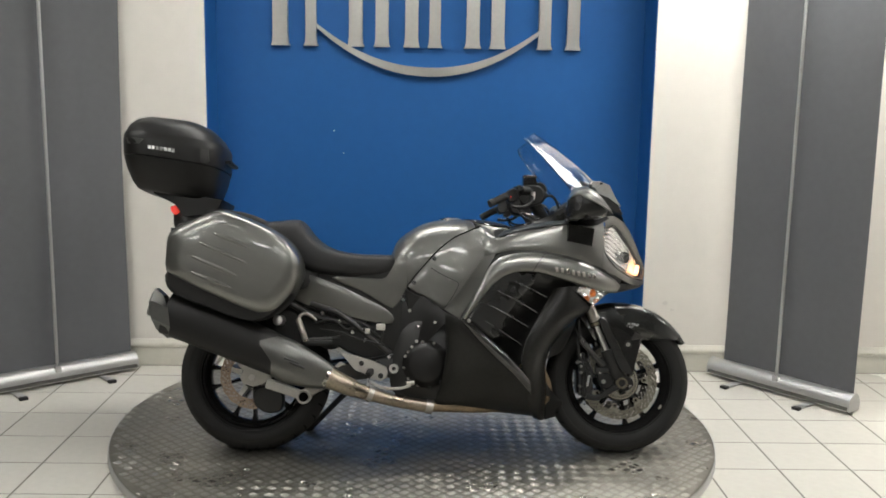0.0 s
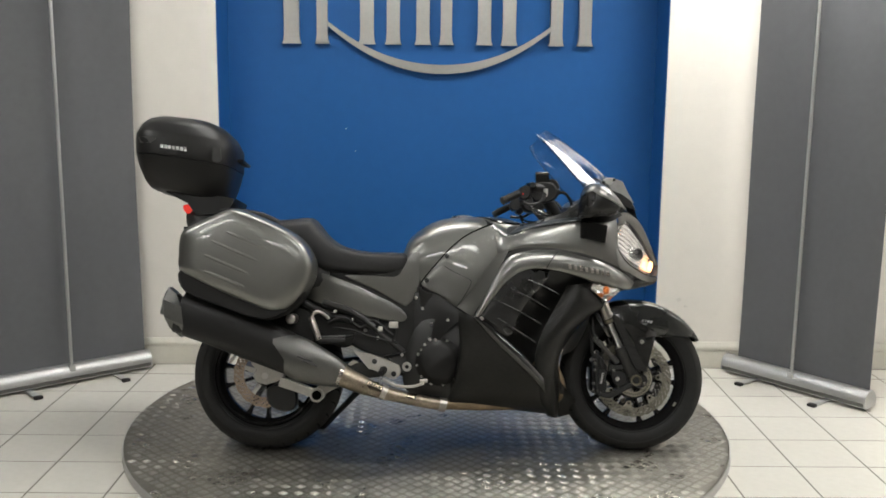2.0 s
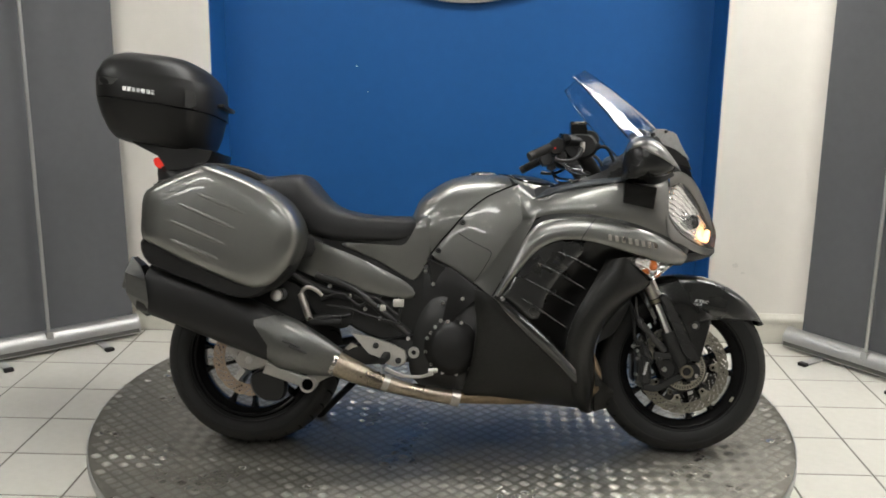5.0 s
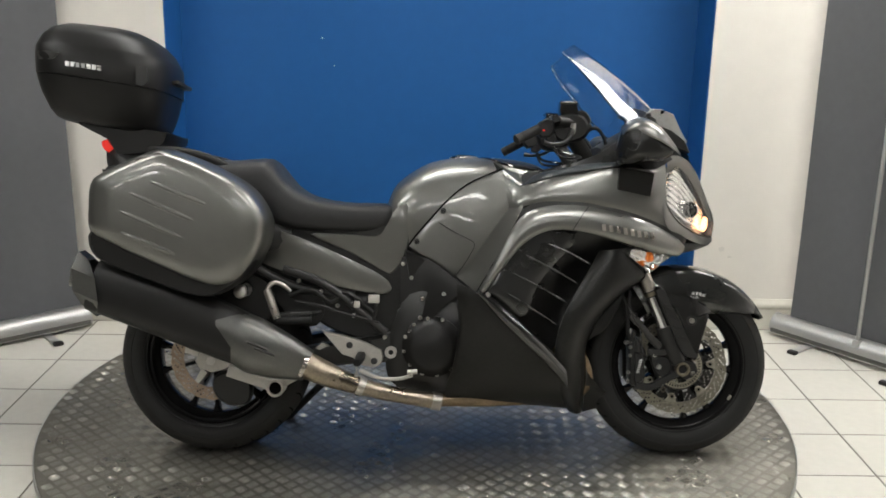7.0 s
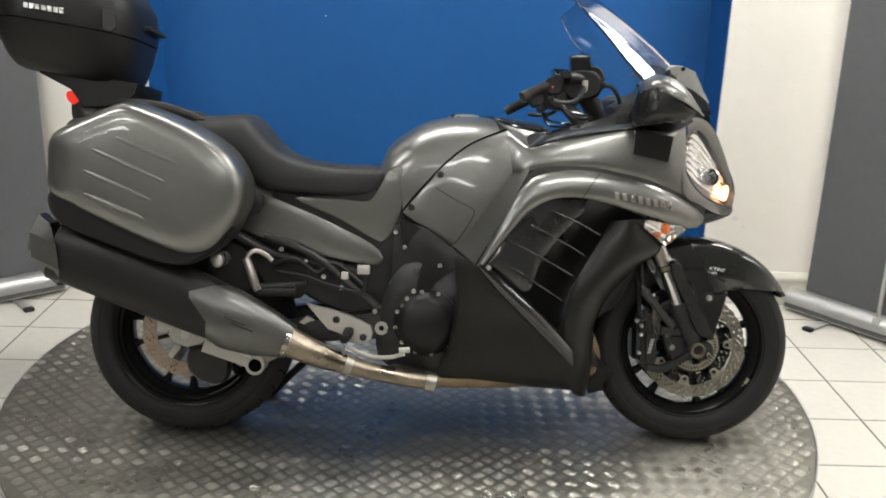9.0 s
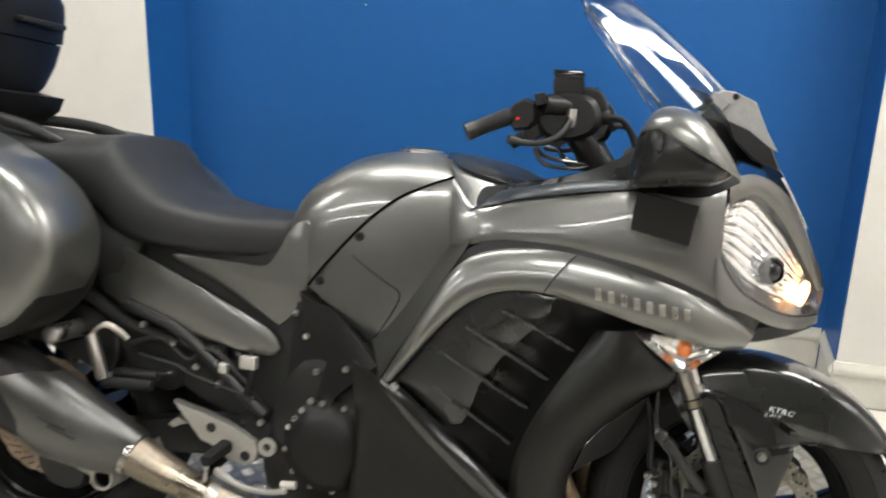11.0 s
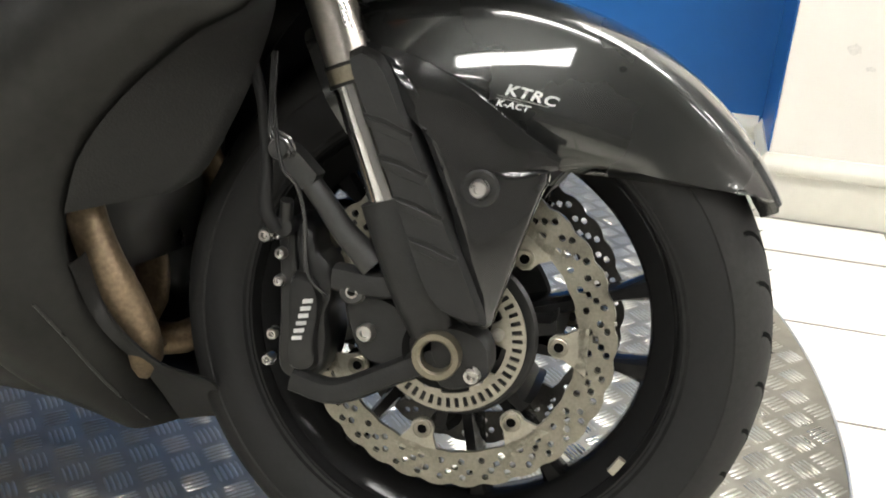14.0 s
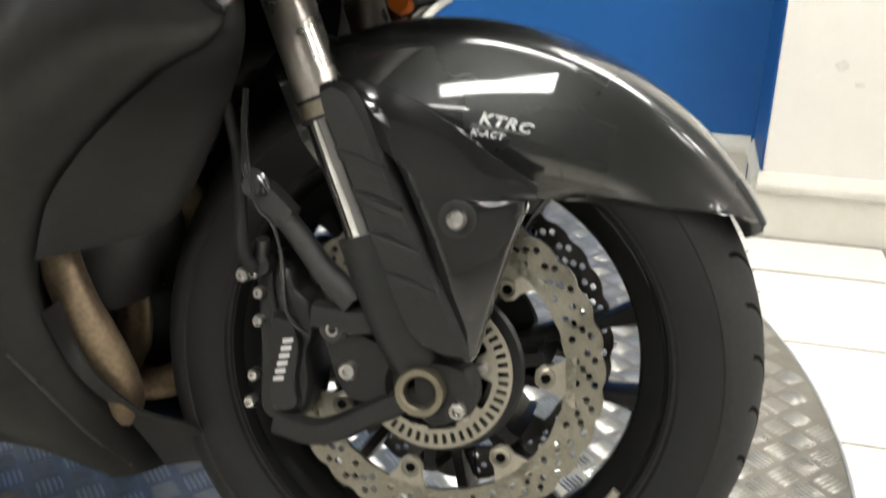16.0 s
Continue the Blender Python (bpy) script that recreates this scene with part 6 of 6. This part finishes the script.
    part("bracket_bolt", revolve([(0.0, s * 0.1085), (0.0085, s * 0.1085), (0.0100, s * 0.1060), (0.0100, s * 0.095), (0.0, s * 0.095)], 0.6785, 0.4595, 20), M_CAST, br)
    part("bracket_arm", tube([(0.704, 0.434, s * 0.094), (0.724, 0.411, s * 0.093), (0.742, 0.389, s * 0.092), (0.772, 0.362, s * 0.090)], [0.0098, 0.0105, 0.0112, 0.014], n=14, m=12, e=2.6), M_CAST, br, "grey bracket arm")
    for k in range(3):
        d = 0.0042 * k
        part("brake_pipe", tube([(0.6695 - d * 0.4, 0.545, s * 0.100), (0.6705 - d * 0.4, 0.500, s * 0.102), (0.6712 - d * 0.3, 0.4800 - d, s * 0.104), (0.6760, 0.4755 - d, s * 0.105), (0.6860 - d * 0.3, 0.4725 - d, s * 0.105), (0.6930 - d * 0.5, 0.4650 - d, s * 0.105), (0.6920 - d * 0.5, 0.4520, s * 0.100)], 0.0017, n=40, m=8), M_CABLE, br)

# fender: an arch over the tyre with deep sides


def fender_at(u, v, off=0.0):
    """A place on the fender: u from the front tip to the rear, v across it from -1 to 1."""
    th = radians(30.0 + u * 92.0)
    r_edge = min(0.318, 0.172 / max(0.3, math.sin(th)))
    g = 0.32 + 2.8 * u
    hw = 0.080 * (g / (1 + g ** 4) ** 0.25) ** 0.5
    fold = 0.93 - 0.40 * min(1.0, 1.4 * u)
    a = abs(v)
    if a < 0.55:
        r, w = 0.326 - 0.024 * (a / 0.55) ** 2.2, hw * 0.86 * math.sin(a / 0.55 * math.pi / 2)
    else:
        q = (a - 0.55) / 0.45
        r, w = 0.302 + (r_edge - 0.302) * q, hw * (0.86 + 0.14 * math.sin(q * math.pi / 2)) + 0.012 * q * max(0, u - 0.2) - 0.020 * max(0.0, (q - fold) / (1 - fold)) * min(1.0, u * 4)
    r, w = r + off * (0.6 if a < 0.55 else 0.1), w + off
    return V(FX + r * math.cos(th), FZ + r * math.sin(th), math.copysign(w, v))


rows = []
for i in range(44):
    u = i / 43
    ro = [fender_at(u, -1 + 2 * j / 28) for j in range(29)]
    ri = [fender_at(u, -1 + 2 * j / 28, -0.004) for j in range(29)]
    rows.append(ro + ri[::-1])
fd = bp("front_fender", grid(rows, loop=True, caps=True), M_FENDER, "gloss metallic black front fender")


def lettering(text, size, u0, v0, du, dv, bold, name):
    """Slanting letters laid along the side of the fender."""
    cu = bpy.data.curves.new(name, "FONT")
    cu.body, cu.size, cu.resolution_u, cu.space_character, cu.shear, cu.offset = text, size, 2, 1.12, 0.18, bold
    ob = bpy.data.objects.new(name, cu)
    me = bpy.data.meshes.new_from_object(ob)
    bpy.data.objects.remove(ob)
    for vert in me.vertices:
        x, y = vert.co.x, vert.co.y
        vert.co = fender_at(u0 - x * du, v0 - y * dv, 0.0009)
    me.materials.append(M_WHITE)
    o = new(name, me)
    o.parent = fd
    return o


def fender_bar(u0, u1, v0, v1):
    """A flat bar of small print on the fender."""
    rows = [[fender_at(u0 + (u1 - u0) * i / 8, v0 + (v1 - v0) * j, 0.0009) for j in (0, 1)] for i in range(9)]
    back = [[fender_at(u0 + (u1 - u0) * i / 8, v0 + (v1 - v0) * j, 0.0002) for j in (1, 0)] for i in range(9)]
    return part("small_print", grid([r + b for r, b in zip(rows, back)], loop=True, caps=True), M_SHIELD, fd)


lettering("KTRC", 0.0198, 0.577, 0.775, 2.15, 2.3, 0.0006, "lettering")
fender_bar(0.592, 0.470, 0.780, 0.7835)
fender_bar(0.595, 0.535, 0.788, 0.7915)
lettering("K-ACT", 0.0114, 0.590, 0.812, 2.15, 2.3, 0.0004, "lettering")

for x, z, w in ((0.072, 0.787, 0.1410), (-0.008, 0.690, 0.1320)):
    bp("panel_screw", bolt(x, z, w, 0.0095), M_BLACKMETAL)

# ---------------------------------------------------------------- floor tiles
tile_data = tile_mesh()
far_v, far_f = [], []
for i in range(-14, 14):
    for j in range(-25, 2):
        x, y = i * T, 4.45 + j * T
        if y + T > WALL_Y - 0.01 or x < X0 - 0.01 or x + T > X1 + 0.01 or y < Y_NEAR:
            continue
        if -9 <= i <= 8 and y > 2.3:
            t = new("tile", tile_data)
            t.location = (x, y, 0)
            t.parent = floor
        else:
            b = len(far_v)
            far_v += [(x + JOINT, y + JOINT, 0), (x + T - JOINT, y + JOINT, 0), (x + T - JOINT, y + T - JOINT, 0), (x + JOINT, y + T - JOINT, 0)]
            far_f.append((b, b + 1, b + 2, b + 3))
me = bpy.data.meshes.new("far_tiles")
me.from_pydata(far_v, [], far_f)
me.materials.append(M_TILE)
ft = new("far_tiles", me)
ft.parent = floor
tagged(ft, kind="stuff")
edge_v, edge_f = [], []
for x0, x1, y0, y1 in [(i * T + JOINT, (i + 1) * T - JOINT, 4.75 + JOINT, WALL_Y - 0.019) for i in range(-14, 14)] + [(AL + 0.03 + k * 0.29, AL + 0.03 + (k + 1) * 0.29 - 0.004, WALL_Y - 0.015, BACK_Y - 0.02) for k in range(8)]:
    b = len(edge_v)
    edge_v += [(x0, y0, 0), (x1, y0, 0), (x1, y1, 0), (x0, y1, 0)]
    edge_f.append((b, b + 1, b + 2, b + 3))
me = bpy.data.meshes.new("cut_tiles")
me.from_pydata(edge_v, [], edge_f)
me.materials.append(M_TILE)
ct = new("cut_tiles", me)
ct.parent = floor
tagged(ct, kind="stuff")
